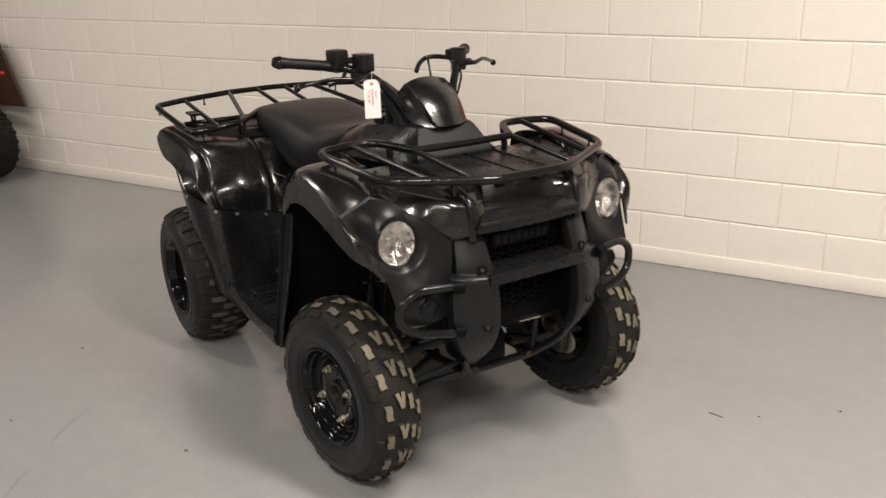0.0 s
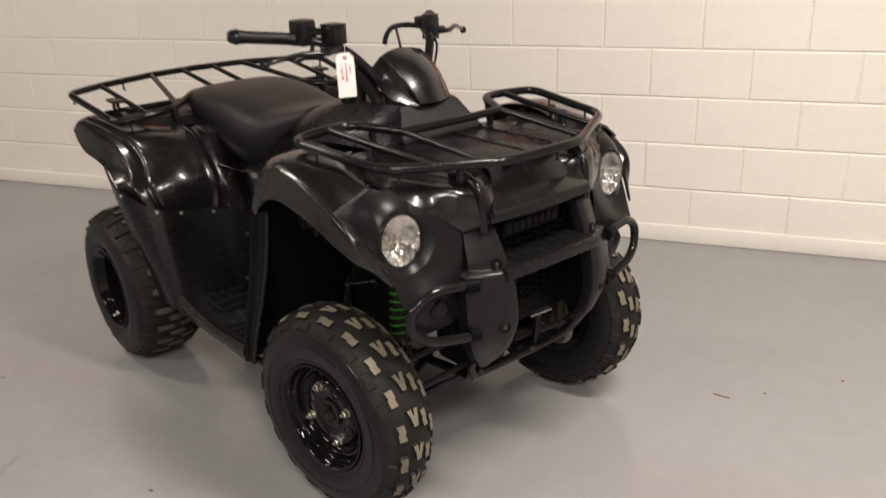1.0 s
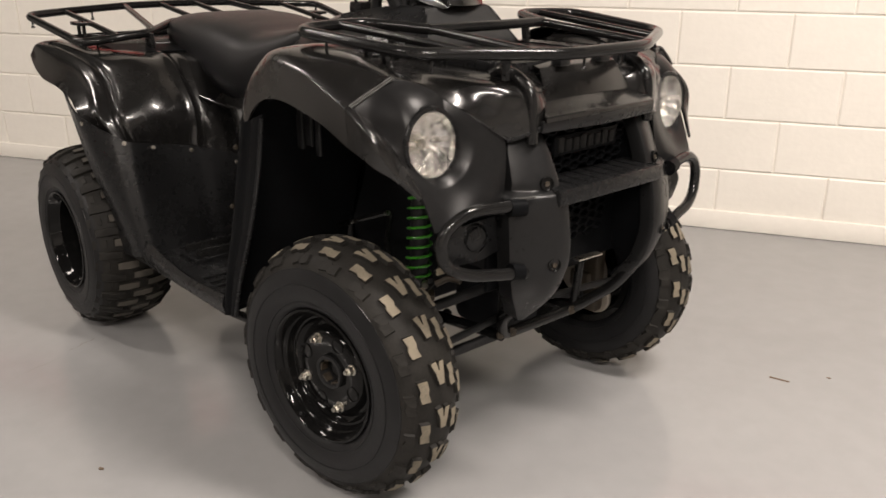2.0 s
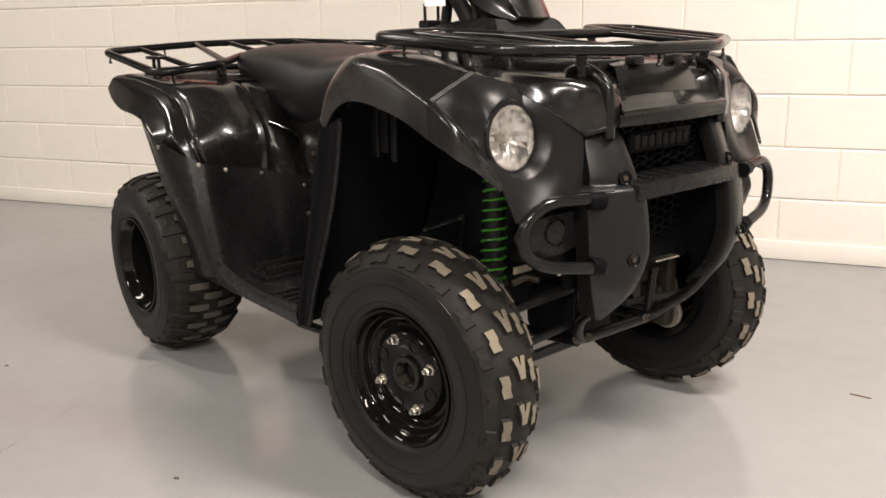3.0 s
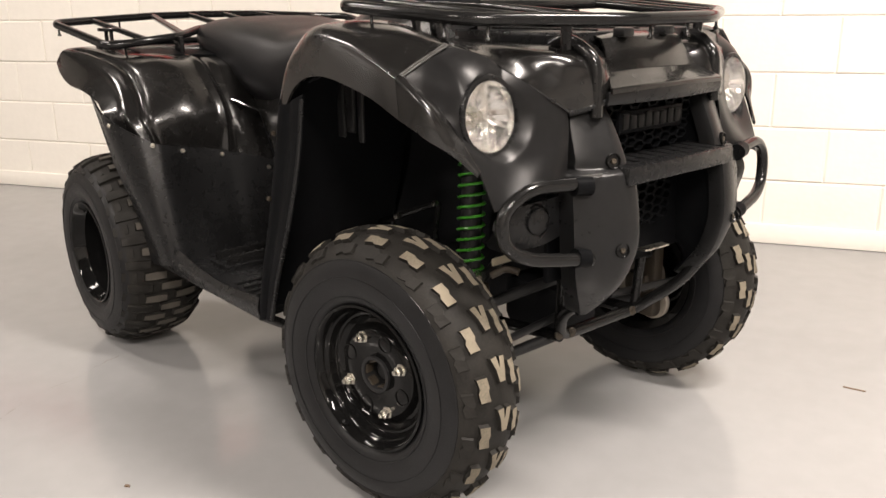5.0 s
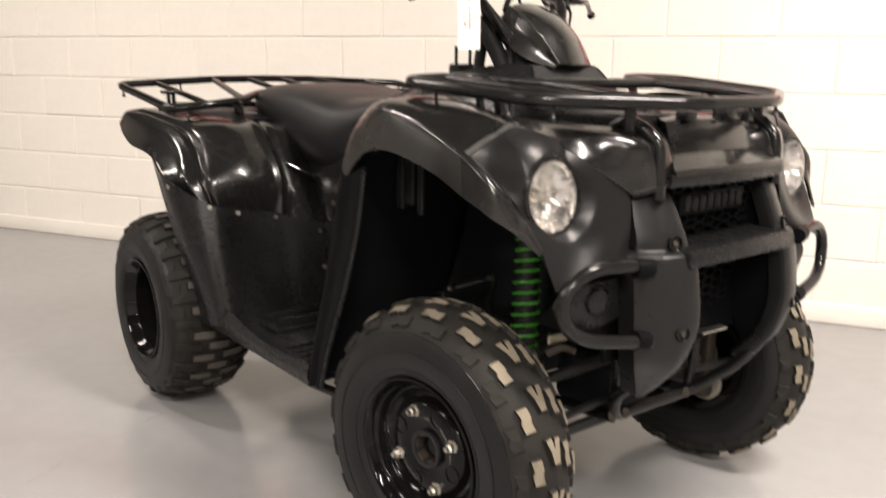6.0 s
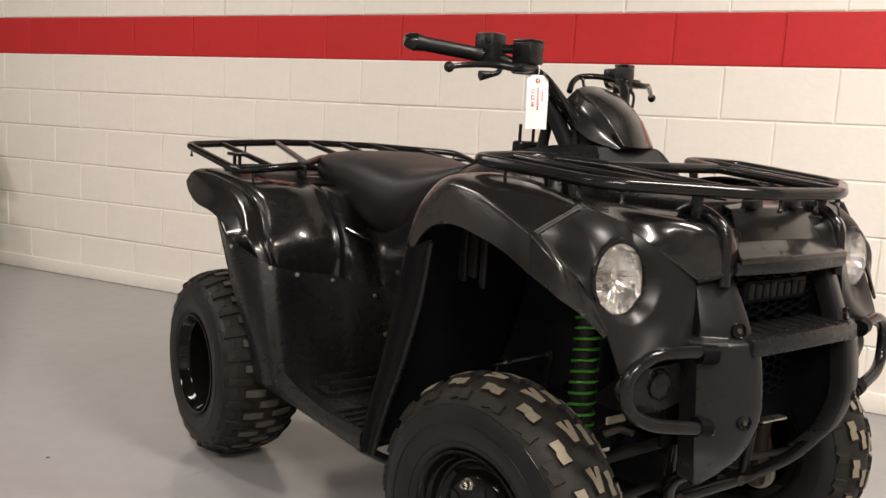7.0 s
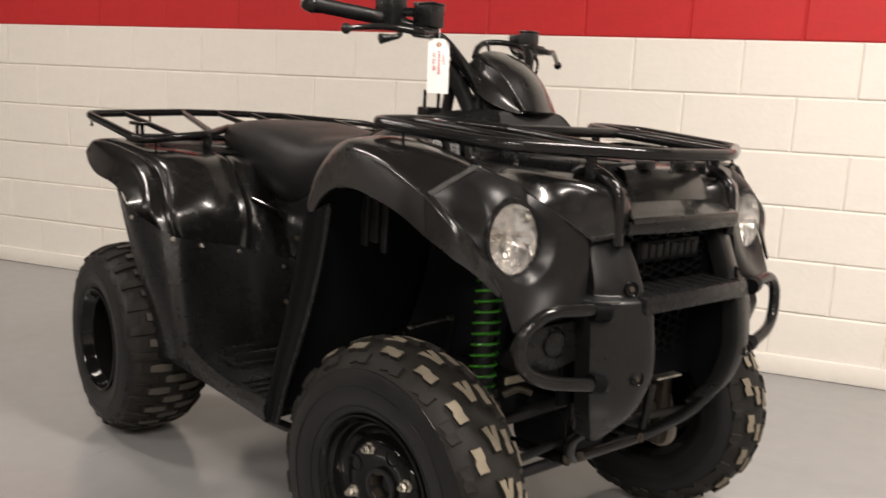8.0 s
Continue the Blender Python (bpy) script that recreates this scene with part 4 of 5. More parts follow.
pipe("cover_bead", [(-0.348, -0.253, 0.683), (-0.345, -0.242, 0.64), (-0.325, -0.233, 0.568)], 0.0035, M_GLOSS, bike, "", 0.01, BOTH, 8)

# footwells
for s in BOTH:
    well = new("footwell")
    well.parent = bike
    tagged(well, "black plastic footwell with a serrated peg")
    block("floorboard", (-0.245, min(s * 0.19, s * 0.492), 0.292), (0.215, max(s * 0.19, s * 0.492), 0.306), M_MATTE, well, "", 0.003)
    shell("outer_skirt", [
        [(-0.335, -0.505, 0.312), (-0.230, -0.497, 0.342), (-0.10, -0.500, 0.326), (0.05, -0.503, 0.318), (0.213, -0.505, 0.330)],
        [(-0.335, -0.513, 0.298), (-0.230, -0.508, 0.310), (-0.10, -0.510, 0.305), (0.05, -0.511, 0.300), (0.213, -0.511, 0.306)],
        [(-0.335, -0.508, 0.278), (-0.230, -0.504, 0.277), (-0.10, -0.504, 0.277), (0.05, -0.504, 0.278), (0.213, -0.505, 0.279)],
    ], M_MATTE, well, "", 4, 5, 0.008, sides=(s,))
    for k in range(5):
        block("floor_rib", (0.03 + 0.034 * k, min(s * 0.26, s * 0.47), 0.3058), (0.042 + 0.034 * k, max(s * 0.26, s * 0.47), 0.311), M_MATTE, well, "", 0.002)
    pegs = part("foot_peg", box_into(box_into(bmesh.new(), (-0.145, min(s * 0.22, s * 0.43), 0.318), (-0.137, max(s * 0.22, s * 0.43), 0.338), 0.001), (-0.085, min(s * 0.22, s * 0.43), 0.318), (-0.077, max(s * 0.22, s * 0.43), 0.338), 0.001), M_TUBE, well, "black steel foot peg with teeth")
    for k in range(12):
        for x in (-0.141, -0.081):
            y = s * (0.228 + 0.0175 * k)
            block("peg_tooth", (x - 0.003, y - 0.0035, 0.3375), (x + 0.003, y + 0.0035, 0.3415), M_TUBE, well, "", 0.001, None, 0.5)
    block("peg_mount", (-0.16, min(s * 0.20, s * 0.44), 0.3055), (-0.065, max(s * 0.20, s * 0.44), 0.318), M_MATTE, well, "", 0.003)

pipe("step_tube", [(0.150, -0.470, 0.262), (0.250, -0.455, 0.262), (0.400, -0.330, 0.262)], 0.011, M_TUBE, bike, "black tube under the footwell", 0.04, BOTH, 10)

# front mud guards behind the front wheels
for s in BOTH:
    # Shade of the wheel arch is put into this panel's colour.
    mud = shell("mud_guard", [
        [(0.375, -0.200, 0.800), (0.362, -0.360, 0.800), (0.350, -0.470, 0.780), (0.352, -0.505, 0.745), (0.428, -0.500, 0.770)],
        [(0.345, -0.200, 0.690), (0.332, -0.360, 0.690), (0.322, -0.470, 0.670), (0.328, -0.508, 0.650), (0.412, -0.506, 0.650)],
        [(0.305, -0.200, 0.540), (0.290, -0.360, 0.540), (0.277, -0.470, 0.520), (0.284, -0.508, 0.510), (0.362, -0.508, 0.510)],
        [(0.255, -0.200, 0.400), (0.242, -0.360, 0.400), (0.232, -0.470, 0.390), (0.238, -0.508, 0.385), (0.298, -0.506, 0.385)],
        [(0.222, -0.200, 0.292), (0.212, -0.360, 0.288), (0.204, -0.470, 0.283), (0.207, -0.506, 0.280), (0.262, -0.504, 0.290)],
    ], M_SHADED, bike, "mud guard panel, its black darkened as in shade", 6, 10, 0.005, sides=(s,), relief=lambda u, v: -0.007 * hump(v, 0.86, 0.035))[0]
    for at in ((0.337, -0.513, 0.692), (0.300, -0.512, 0.560)):
        bolt((at[0], at[1] * s, at[2]), (0.4, -s, 0), mud, 0.005, M_RUST)
    pipe("mud_guard_rim", [(0.425, s * -0.500, 0.762), (0.412, s * -0.507, 0.650), (0.362, s * -0.509, 0.510), (0.298, s * -0.507, 0.385), (0.262, s * -0.505, 0.294)], 0.0045, M_MATTE, mud, "", 0.05, (1,), 8)
    bolt((0.285, s * -0.398, 0.569), (1, 0, -0.2), mud, 0.006, M_RUST)
    shell("inner_arch", [
        [(0.360, -0.190, 0.800), (0.500, -0.190, 0.840), (0.640, -0.200, 0.830), (0.740, -0.220, 0.780)],
        [(0.330, -0.185, 0.600), (0.460, -0.170, 0.600), (0.580, -0.170, 0.600), (0.700, -0.200, 0.600)],
        [(0.240, -0.180, 0.400), (0.360, -0.160, 0.420), (0.480, -0.160, 0.440), (0.560, -0.180, 0.460)],
    ], M_ARCH, bike, "", 5, 5, 0.005, sides=(s,))
    shell("arch_roof", [
        [(0.365, -0.200, 0.800), (0.370, -0.350, 0.812), (0.395, -0.465, 0.785)],
        [(0.480, -0.200, 0.835), (0.490, -0.350, 0.848), (0.500, -0.462, 0.815)],
        [(0.620, -0.200, 0.825), (0.620, -0.340, 0.830), (0.620, -0.455, 0.790)],
        [(0.740, -0.215, 0.775), (0.730, -0.320, 0.770), (0.700, -0.435, 0.745)],
    ], M_ARCH, bike, "", 5, 5, 0.005, sides=(s,))
    for x, w, z in ((0.358, 0.011, 0.672), (0.390, 0.013, 0.684), (0.424, 0.008, 0.668)):
        # Lighter grey-black stands for light falling on the strips.
        block("splash_tab", (x - w, s * 0.372 - 0.004, z), (x + w, s * 0.372 + 0.004, 0.830), M_DASH, bike, "black splash strip, its lit tone put into the colour", 0.003)

# seat, tank cover and side covers
def saddle_rings(rows, cols=20, p=0.62):
    out = []
    for x, zt, zb, hw, lean in rows:
        ring = []
        for k in range(cols):
            a = 2 * math.pi * k / cols
            c, sn = math.cos(a), math.sin(a)
            y = hw * math.copysign(abs(c) ** p, c)
            z = (zt + zb) / 2 + (zt - zb) / 2 * math.copysign(abs(sn) ** (0.8 if sn > 0 else 0.9), sn)
            if sn < 0:
                y *= 1 - lean * abs(sn)
            ring.append((x, y, z))
        out.append(ring)
    return out


seat = loft("seat", saddle_rings([(-0.705, 0.862, 0.825, 0.10, 0.1), (-0.690, 0.876, 0.800, 0.165, 0.1), (-0.640, 0.886, 0.765, 0.197, 0.06), (-0.540, 0.892, 0.706, 0.208, 0.06), (-0.420, 0.887, 0.660, 0.210, 0.08),
                                   (-0.310, 0.872, 0.628, 0.208, 0.10), (-0.230, 0.860, 0.636, 0.198, 0.10), (-0.150, 0.866, 0.700, 0.172, 0.10), (-0.080, 0.878, 0.770, 0.142, 0.1), (-0.020, 0.890, 0.830, 0.110, 0.1)], 28, 0.5), M_SEAT, bike, "black grained vinyl saddle seat", 5)
loft("tank_cover", saddle_rings([(-0.150, 0.845, 0.700, 0.100, 0.0), (-0.080, 0.868, 0.690, 0.130, 0.0), (0.000, 0.894, 0.680, 0.148, 0.0), (0.080, 0.921, 0.680, 0.150, 0.0), (0.160, 0.936, 0.690, 0.145, 0.0), (0.240, 0.936, 0.690, 0.138, 0.0), (0.320, 0.915, 0.700, 0.130, 0.0), (0.420, 0.880, 0.720, 0.12, 0.0)]), M_MATTE, bike, "matte black tank cover", 5)
shell("side_cover", [
    [(-0.480, -0.150, 0.780), (-0.340, -0.165, 0.720), (-0.180, -0.165, 0.740), (0.000, -0.195, 0.820), (0.180, -0.215, 0.845), (0.340, -0.230, 0.840)],
    [(-0.420, -0.160, 0.700), (-0.290, -0.185, 0.640), (-0.160, -0.195, 0.630), (0.020, -0.210, 0.640), (0.180, -0.220, 0.650), (0.320, -0.230, 0.650)],
    [(-0.300, -0.170, 0.600), (-0.240, -0.190, 0.540), (-0.120, -0.195, 0.520), (0.030, -0.200, 0.500), (0.170, -0.205, 0.490), (0.290, -0.210, 0.490)],
], M_GLOSS, bike, "glossy black side cover below the seat", 6, 6, 0.005, sides=BOTH)
for s in BOTH:
    block("lower_side_panel", (-0.26, min(s * 0.178, s * 0.19), 0.30), (0.27, max(s * 0.178, s * 0.19), 0.53), M_MATTE, bike, "matte black engine side panel", 0.004)
block("engine", (-0.42, -0.165, 0.245), (0.40, 0.165, 0.62), M_ARCH, bike, "dark engine and frame under the bodywork", 0.02)
block("seat_base", (-0.66, -0.14, 0.62), (-0.12, 0.14, 0.80), M_DARK, bike, "", 0.02)
# Widened over the fender tops to cover the red stripe's reflection.
block("under_tray", (-0.88, -0.385, 0.74), (-0.600, 0.385, 0.8135), M_MATTE, bike, "black plastic tray under the rear rack, widened to hide a reflection", 0.02)
block("tail_frame", (-0.70, -0.09, 0.30), (-0.40, 0.09, 0.62), M_DARK, bike, "", 0.02)
pipe("rear_axle", [(-0.592, -0.45, 0.268), (-0.592, 0.45, 0.268)], 0.028, M_DARK, bike, "dark rear axle", 0.01, (1,), 16)
block("gear_case", (-0.70, -0.11, 0.19), (-0.49, 0.11, 0.36), M_DARK, bike, "", 0.03)

# ---- steering ----
STEM = Matrix.Translation((0.357, 0, 0)) @ Matrix.Rotation(radians(10.9), 4, "Z")


def st(x, y, z):
    """A place by the steering stem, before the bars are turned."""
    return tuple(STEM @ Vector((x - 0.357, y, z)))


bar = new("handlebar")
bar.parent = bike
tagged(bar, "black handlebar with levers, turned slightly to one side")
for s in BOTH:
    pipe("bar_tube", [st(0.360, 0, 0.965), st(0.352, s * 0.075, 0.985), st(0.300, s * 0.165, 1.095), st(0.235, s * 0.205, 1.122 - (s > 0) * 0.012), st(0.130, s * 0.360, 1.145 - (s > 0) * 0.027)], 0.0125, M_TUBE, bar, "", 0.04, (1,), 12)
    rows = []
    a, b = Vector(st(0.200, s * 0.252, 1.130 - (s > 0) * 0.017)), Vector(st(0.126, s * 0.370, 1.1455 - (s > 0) * 0.028))
    grip_pts = [a + (b - a) * k / 14 for k in range(15)]
    pipe("grip", grip_pts, [0.0175] + [0.0150 if k % 2 else 0.0158 for k in range(12)] + [0.0170, 0.0170], M_RUBBER, bar, "ribbed black rubber grip", 0.0, (1,), 14, True)
    d = (b - a).normalized()
    pipe("grip_end", [b, b + d * 0.004, b + d * 0.02, b + d * 0.026], [0.0195, 0.0195, 0.015, 0.010], M_TUBE, bar, "", 0, (1,), 14, True)
    at = STEM @ Matrix.Translation((-0.357, 0, 0))
    if s < 0:
        block("throttle_box", (0.183, -0.255, 1.112), (0.235, -0.207, 1.176), M_SATIN, bar, "black throttle housing", 0.006, at)
        block("brake_reservoir", (0.252, -0.212, 1.114), (0.304, -0.168, 1.160), M_MATTE, bar, "black brake fluid reservoir", 0.004, at)
        block("reservoir_lid", (0.2515, -0.2125, 1.159), (0.3045, -0.1675, 1.165), M_SATIN, bar, "", 0.003, at)
        pipe("reservoir_neck", [st(0.220, -0.222, 1.145), st(0.270, -0.190, 1.145)], 0.010, M_TUBE, bar, "", 0.01)
        pipe("thumb_throttle", [st(0.235, -0.225, 1.112), st(0.250, -0.245, 1.092), st(0.232, -0.285, 1.084)], [0.006, 0.006, 0.006, 0.006, 0.006, 0.006, 0.006, 0.011], M_MATTE, bar, "black thumb throttle", 0.02)
    else:
        block("switch_box", (0.212, 0.195, 1.105), (0.250, 0.240, 1.140), M_MATTE, bar, "black switch box", 0.006, at)
        block("brake_reservoir", (0.252, 0.182, 1.078), (0.288, 0.220, 1.143), M_SATIN, bar, "black brake fluid reservoir", 0.004, at)
        block("reservoir_lid", (0.2515, 0.1815, 1.1425), (0.2885, 0.2205, 1.148), M_MATTE, bar, "", 0.003, at)
        pipe("parking_hook", [st(0.265, 0.205, 1.112), st(0.205, 0.170, 1.119), st(0.176, 0.146, 1.116), st(0.184, 0.108, 1.100), st(0.193, 0.087, 1.076)], 0.0075, M_TUBE, bar, "bent black parking brake lever", 0.025)
        pipe("cable_stay", [st(0.190, 0.142, 1.112), st(0.225, 0.128, 1.030)], 0.004, M_TUBE, bar, "", 0.01)
    block("lever_perch", (0.270, min(s * 0.175, s * 0.235), 1.092), (0.300, max(s * 0.175, s * 0.235), 1.114), M_TUBE, bar, "", 0.005, at)
    lev = [st(0.295, s * 0.200, 1.103), st(0.302, s * 0.245, 1.100), st(0.280, s * 0.300, 1.104), st(0.252 + 0.018 * (s < 0), s * (0.362 + 0.008 * (s < 0)), 1.098 - (s > 0) * 0.007), st(0.237 + 0.023 * (s < 0), s * (0.397 + 0.011 * (s < 0)), 1.091 - (s > 0) * 0.012)]
    p = curve_through(lev, 5)
    pipe("brake_lever", p, [0.008 - 0.003 * k / len(p) for k in range(len(p))], M_TUBE, bar, "black brake lever with a ball end", 0, (1,), 10, True)
    c = Vector(lev[-1])
    turned("lever_ball", [(0.0004, -0.0105)] + [(0.0105 * math.cos(q), 0.0105 * math.sin(q)) for q in [radians(v) for v in range(-70, 71, 20)]] + [(0.0004, 0.0105)], M_TUBE, bar, "", 14, "z", Matrix.Translation(c))
pipe("control_cable", [st(0.29, -0.18, 1.11), st(0.32, -0.165, 1.09), st(0.355, -0.10, 0.99), st(0.35, -0.08, 0.93), st(0.34, -0.05, 0.90)], 0.0035, M_TUBE, bar, "", 0.06, (1,), 8)
pipe("control_cable", [st(0.28, 0.17, 1.10), st(0.33, 0.16, 1.08), st(0.35, 0.11, 1.00), st(0.34, 0.06, 0.92)], 0.0035, M_TUBE, bar, "", 0.06, (1,), 8)
pipe("control_cable", [st(0.27, 0.20, 1.10), st(0.29, 0.17, 1.04), st(0.33, 0.12, 0.97)], 0.004, M_TUBE, bar, "", 0.05, (1,), 8)
block("bar_clamp", (0.335, -0.05, 0.945), (0.385, 0.05, 0.990), M_DARK, bar, "", 0.008, STEM @ Matrix.Translation((-0.357, 0, 0)))
pipe("steering_stem", [(0.36, 0, 0.95), (0.42, 0, 0.80)], 0.022, M_DARK, bike, "", 0.01, (1,), 16)

RIDGE = [(0.327, 0.077, 1.068), (0.365, 0.0765, 1.044), (0.408, 0.069, 1.006), (0.4445, 0.0575, 0.954)]
CROWN = [(0.322, 1.079), (0.374, 1.055), (0.421, 1.015), (0.456, 0.952)]
FOOT = [(0.306, 0.098, 1.026), (0.345, 0.106, 0.992), (0.385, 0.095, 0.964), (0.432, 0.063, 0.946)]
pod = shell("handlebar_pod", [[st(r[0], -r[1], r[2]), st(r[0] * 0.3 + c[0] * 0.7, -r[1] * 0.55, r[2] * 0.28 + c[1] * 0.72), st(c[0], 0, c[1]), st(r[0] * 0.3 + c[0] * 0.7, r[1] * 0.55, r[2] * 0.28 + c[1] * 0.72), st(*r)] for r, c in zip(RIDGE, CROWN)],
            M_GLOSS, bike, "glossy black handlebar pod", 9, 8, 0.004, flip=True)[0]
for s in BOTH:
    shell("pod_side", [[st(r[0], s * r[1], r[2]), st((r[0] + f[0]) / 2, s * ((r[1] + f[1]) / 2 - 0.006), (r[2] + f[2]) / 2), st(f[0], s * f[1], f[2])] for r, f in zip(RIDGE, FOOT)], M_GLOSS, pod, "", 9, 5, 0.004, flip=s > 0)
    pipe("pod_ridge", [st(r[0] + 0.001, s * r[1], r[2] + 0.0015) for r in RIDGE], [0.004, 0.0055, 0.006, 0.006, 0.0045, 0.0045, 0.0045, 0.004, 0.004, 0.004, 0.004, 0.003, 0.003, 0.002], M_GLOSS, pod, "", 0.02, (1,), 10)
shell("pod_back", [
    [st(0.327, -0.077, 1.066), st(0.322, 0.0, 1.080), st(0.327, 0.077, 1.066)],
    [st(0.308, -0.094, 1.028), st(0.296, 0.0, 1.034), st(0.308, 0.094, 1.028)],
    [st(0.330, -0.080, 0.985), st(0.322, 0.0, 0.975), st(0.330, 0.080, 0.985)],
], M_MATTE, pod, "matte black back of the pod", 5, 5, 0.004)
shell("pod_stripe", [
    [st(0.390, 0.0765, 1.020), st(0.388, 0.081, 1.013)],
    [st(0.420, 0.0690, 0.991), st(0.416, 0.076, 0.982)],
    [st(0.4455, 0.0600, 0.955), st(0.438, 0.067, 0.951)],
], M_REDDECAL, pod, "thin red accent on the pod", 5, 2, 0.002, flip=True)
loft("pod_core", [[st(x, w * math.cos(q), z + h * math.sin(q)) for q in [2 * math.pi * k / 12 for k in range(12)]] for x, w, z, h in ((0.31, 0.06, 1.02, 0.02), (0.36, 0.075, 1.0, 0.035), (0.40, 0.055, 0.985, 0.02))], M_DARK, bike, "", 3)
def level(x, half, z):
    return [(x, half * k / 2, z) for k in (-2, -1, 0, 1, 2)]


shell("dash_shroud", [level(0.300, 0.098, 0.948), level(0.380, 0.096, 0.953), level(0.428, 0.094, 0.952), level(0.434, 0.095, 0.947), level(0.462, 0.113, 0.912), level(0.488, 0.130, 0.878), level(0.490, 0.132, 0.862)],
      M_DASH, bike, "grey-black plastic dash shroud with a flat front", 4, 4, 0.004)
shell("shroud_side", [
    [(0.489, -0.131, 0.876), (0.462, -0.113, 0.911), (0.433, -0.095, 0.946), (0.380, -0.097, 0.951), (0.300, -0.100, 0.945), (0.180, -0.130, 0.925)],
    [(0.480, -0.150, 0.868), (0.440, -0.150, 0.880), (0.400, -0.150, 0.895), (0.350, -0.160, 0.895), (0.290, -0.175, 0.885), (0.180, -0.185, 0.870)],
    [(0.476, -0.165, 0.850), (0.440, -0.172, 0.852), (0.400, -0.180, 0.852), (0.350, -0.190, 0.852), (0.290, -0.200, 0.850), (0.180, -0.200, 0.840)],
], M_MATTE, bike, "matte black shroud side", 5, 6, 0.004, sides=BOTH)
loft("column_cover", [[(x + 0.045 * math.cos(q), w * math.sin(q), z) for q in [2 * math.pi * k / 16 for k in range(16)]] for x, w, z in ((0.352, 0.115, 0.890), (0.350, 0.100, 0.935), (0.350, 0.088, 0.975), (0.345, 0.080, 1.010), (0.342, 0.060, 1.035))], M_DARK, bike, "dark steering column and wiring behind the pod", 3)
pipe("wiring", [(0.300, -0.130, 1.030), (0.282, -0.102, 0.995), (0.265, -0.098, 0.945), (0.262, -0.095, 0.900)], 0.0125, M_DARK, bike, "black taped wiring loom", 0.04, (1,), 10)
pipe("wiring", [(0.310, -0.140, 1.050), (0.325, -0.105, 0.990), (0.345, -0.085, 0.930)], 0.0180, M_DARK, bike, "", 0.04, (1,), 10)
block("ignition_box", (0.150, -0.092, 0.925), (0.195, -0.030, 0.953), M_TUBE, bike, "small black switch box on the tank", 0.006)
for y in (-0.086, -0.045):
    pipe("box_stalk", [(0.172, y, 0.950), (0.172, y, 0.992)], 0.004, M_TUBE, bike, "", 0.01, (1,), 8)
for y in (-0.075, 0.075):
    shell("red_side_trim", [[(0.308, y, 0.932), (0.326, y * 0.97, 0.954)], [(0.325, y * 1.03, 0.925), (0.340, y, 0.946)]], M_REDDECAL, bike, "dark red trim by the steering stem", 3, 3, 0.004)

# ---- front suspension ----
for s in BOTH:
    a, b = Vector((0.578, s * -0.225, 0.680)), Vector((0.607, s * -0.263, 0.410))
    ax = (b - a).normalized()
    x1 = ax.orthogonal().normalized()
    x2 = ax.cross(x1)
    turns, steps = 12, 18
    coil = []
    for k in range(turns * steps + 1):
        q = 2 * math.pi * k / steps
        coil.append(a + (b - a) * (0.04 + 0.90 * k / (turns * steps)) + (x1 * math.cos(q) + x2 * math.sin(q)) * 0.0250)
    shock = pipe("shock_absorber", [a, b], 0.0205, M_DARK, bike, "shock absorber with a green coil spring", 0.01, (1,), 14)[0]
    pipe("coil_spring", coil, 0.0029, M_GREEN, shock, "bright green coil spring", 0, (1,), 8, True)
    for k in (0.02, 0.95):
        c = a + (b - a) * k
        pipe("spring_seat", [c - ax * 0.006, c + ax * 0.006], 0.031, M_DARK, shock, "", 0.001, (1,), 20)
    for za, zb, yb in ((0.272, 0.222, 0.34), (0.395, 0.345, 0.33)):
        for x in (0.52, 0.68):
            pipe("control_arm", [(x, s * -0.10, za), (0.605, s * -yb, zb)], 0.0115, M_DARK, bike, "dark steel control arm", 0.02)
    pipe("tie_rod", [(0.70, s * -0.05, 0.33), (0.69, s * -0.33, 0.30)], 0.008, M_DARK, bike, "", 0.02)
    turned("brake_drum", [(0.035, 0.0), (0.060, 0.005), (0.060, 0.04), (0.035, 0.05), (0.02, 0.055), (0.0005, 0.055)], M_BRAKE, bike, "pale cast brake hub", 32, "y", pose(0.575 if s > 0 else 0.552, s * -0.375, 0.272, 0, 0, STEER if s > 0 else 180 + STEER) @ Matrix.Translation((0, 0.0, 0)))
    block("knuckle", (0.575, min(s * -0.34, s * -0.30), 0.19), (0.635, max(s * -0.34, s * -0.30), 0.37), M_RUST, bike, "", 0.012)
    block("warning_label", (0.705, s * -0.275 - 0.024, 0.470), (0.709, s * -0.275 + 0.024, 0.484), M_LABEL, bike, "small pale warning label", 0.001)
    pipe("brake_line", [(0.334, s * -0.27, 0.476), (0.528, s * -0.27, 0.553), (0.519, s * -0.275, 0.490), (0.56, s * -0.29, 0.40)], 0.0065, M_TUBE, bike, "black brake pipe", 0.012, (1,), 8)
    for x, z in ((0.400, 0.502), (0.522, 0.550)):
        pipe("pipe_clip", [(x, s * -0.279, z), (x + 0.010, s * -0.279, z + 0.004)], 0.0055, M_METAL, bike, "", 0.002, (1,), 8)
    pipe("frame_tube", [(0.10, s * -0.20, 0.272), (0.45, s * -0.125, 0.262), (0.712, s * -0.116, 0.286)], 0.0125, M_TUBE, bike, "black lower frame rail", 0.05)
    pipe("frame_tube", [(0.712, s * -0.120, 0.288), (0.730, s * -0.130, 0.540)], 0.0105, M_TUBE, bike, "black upright frame tube", 0.05)
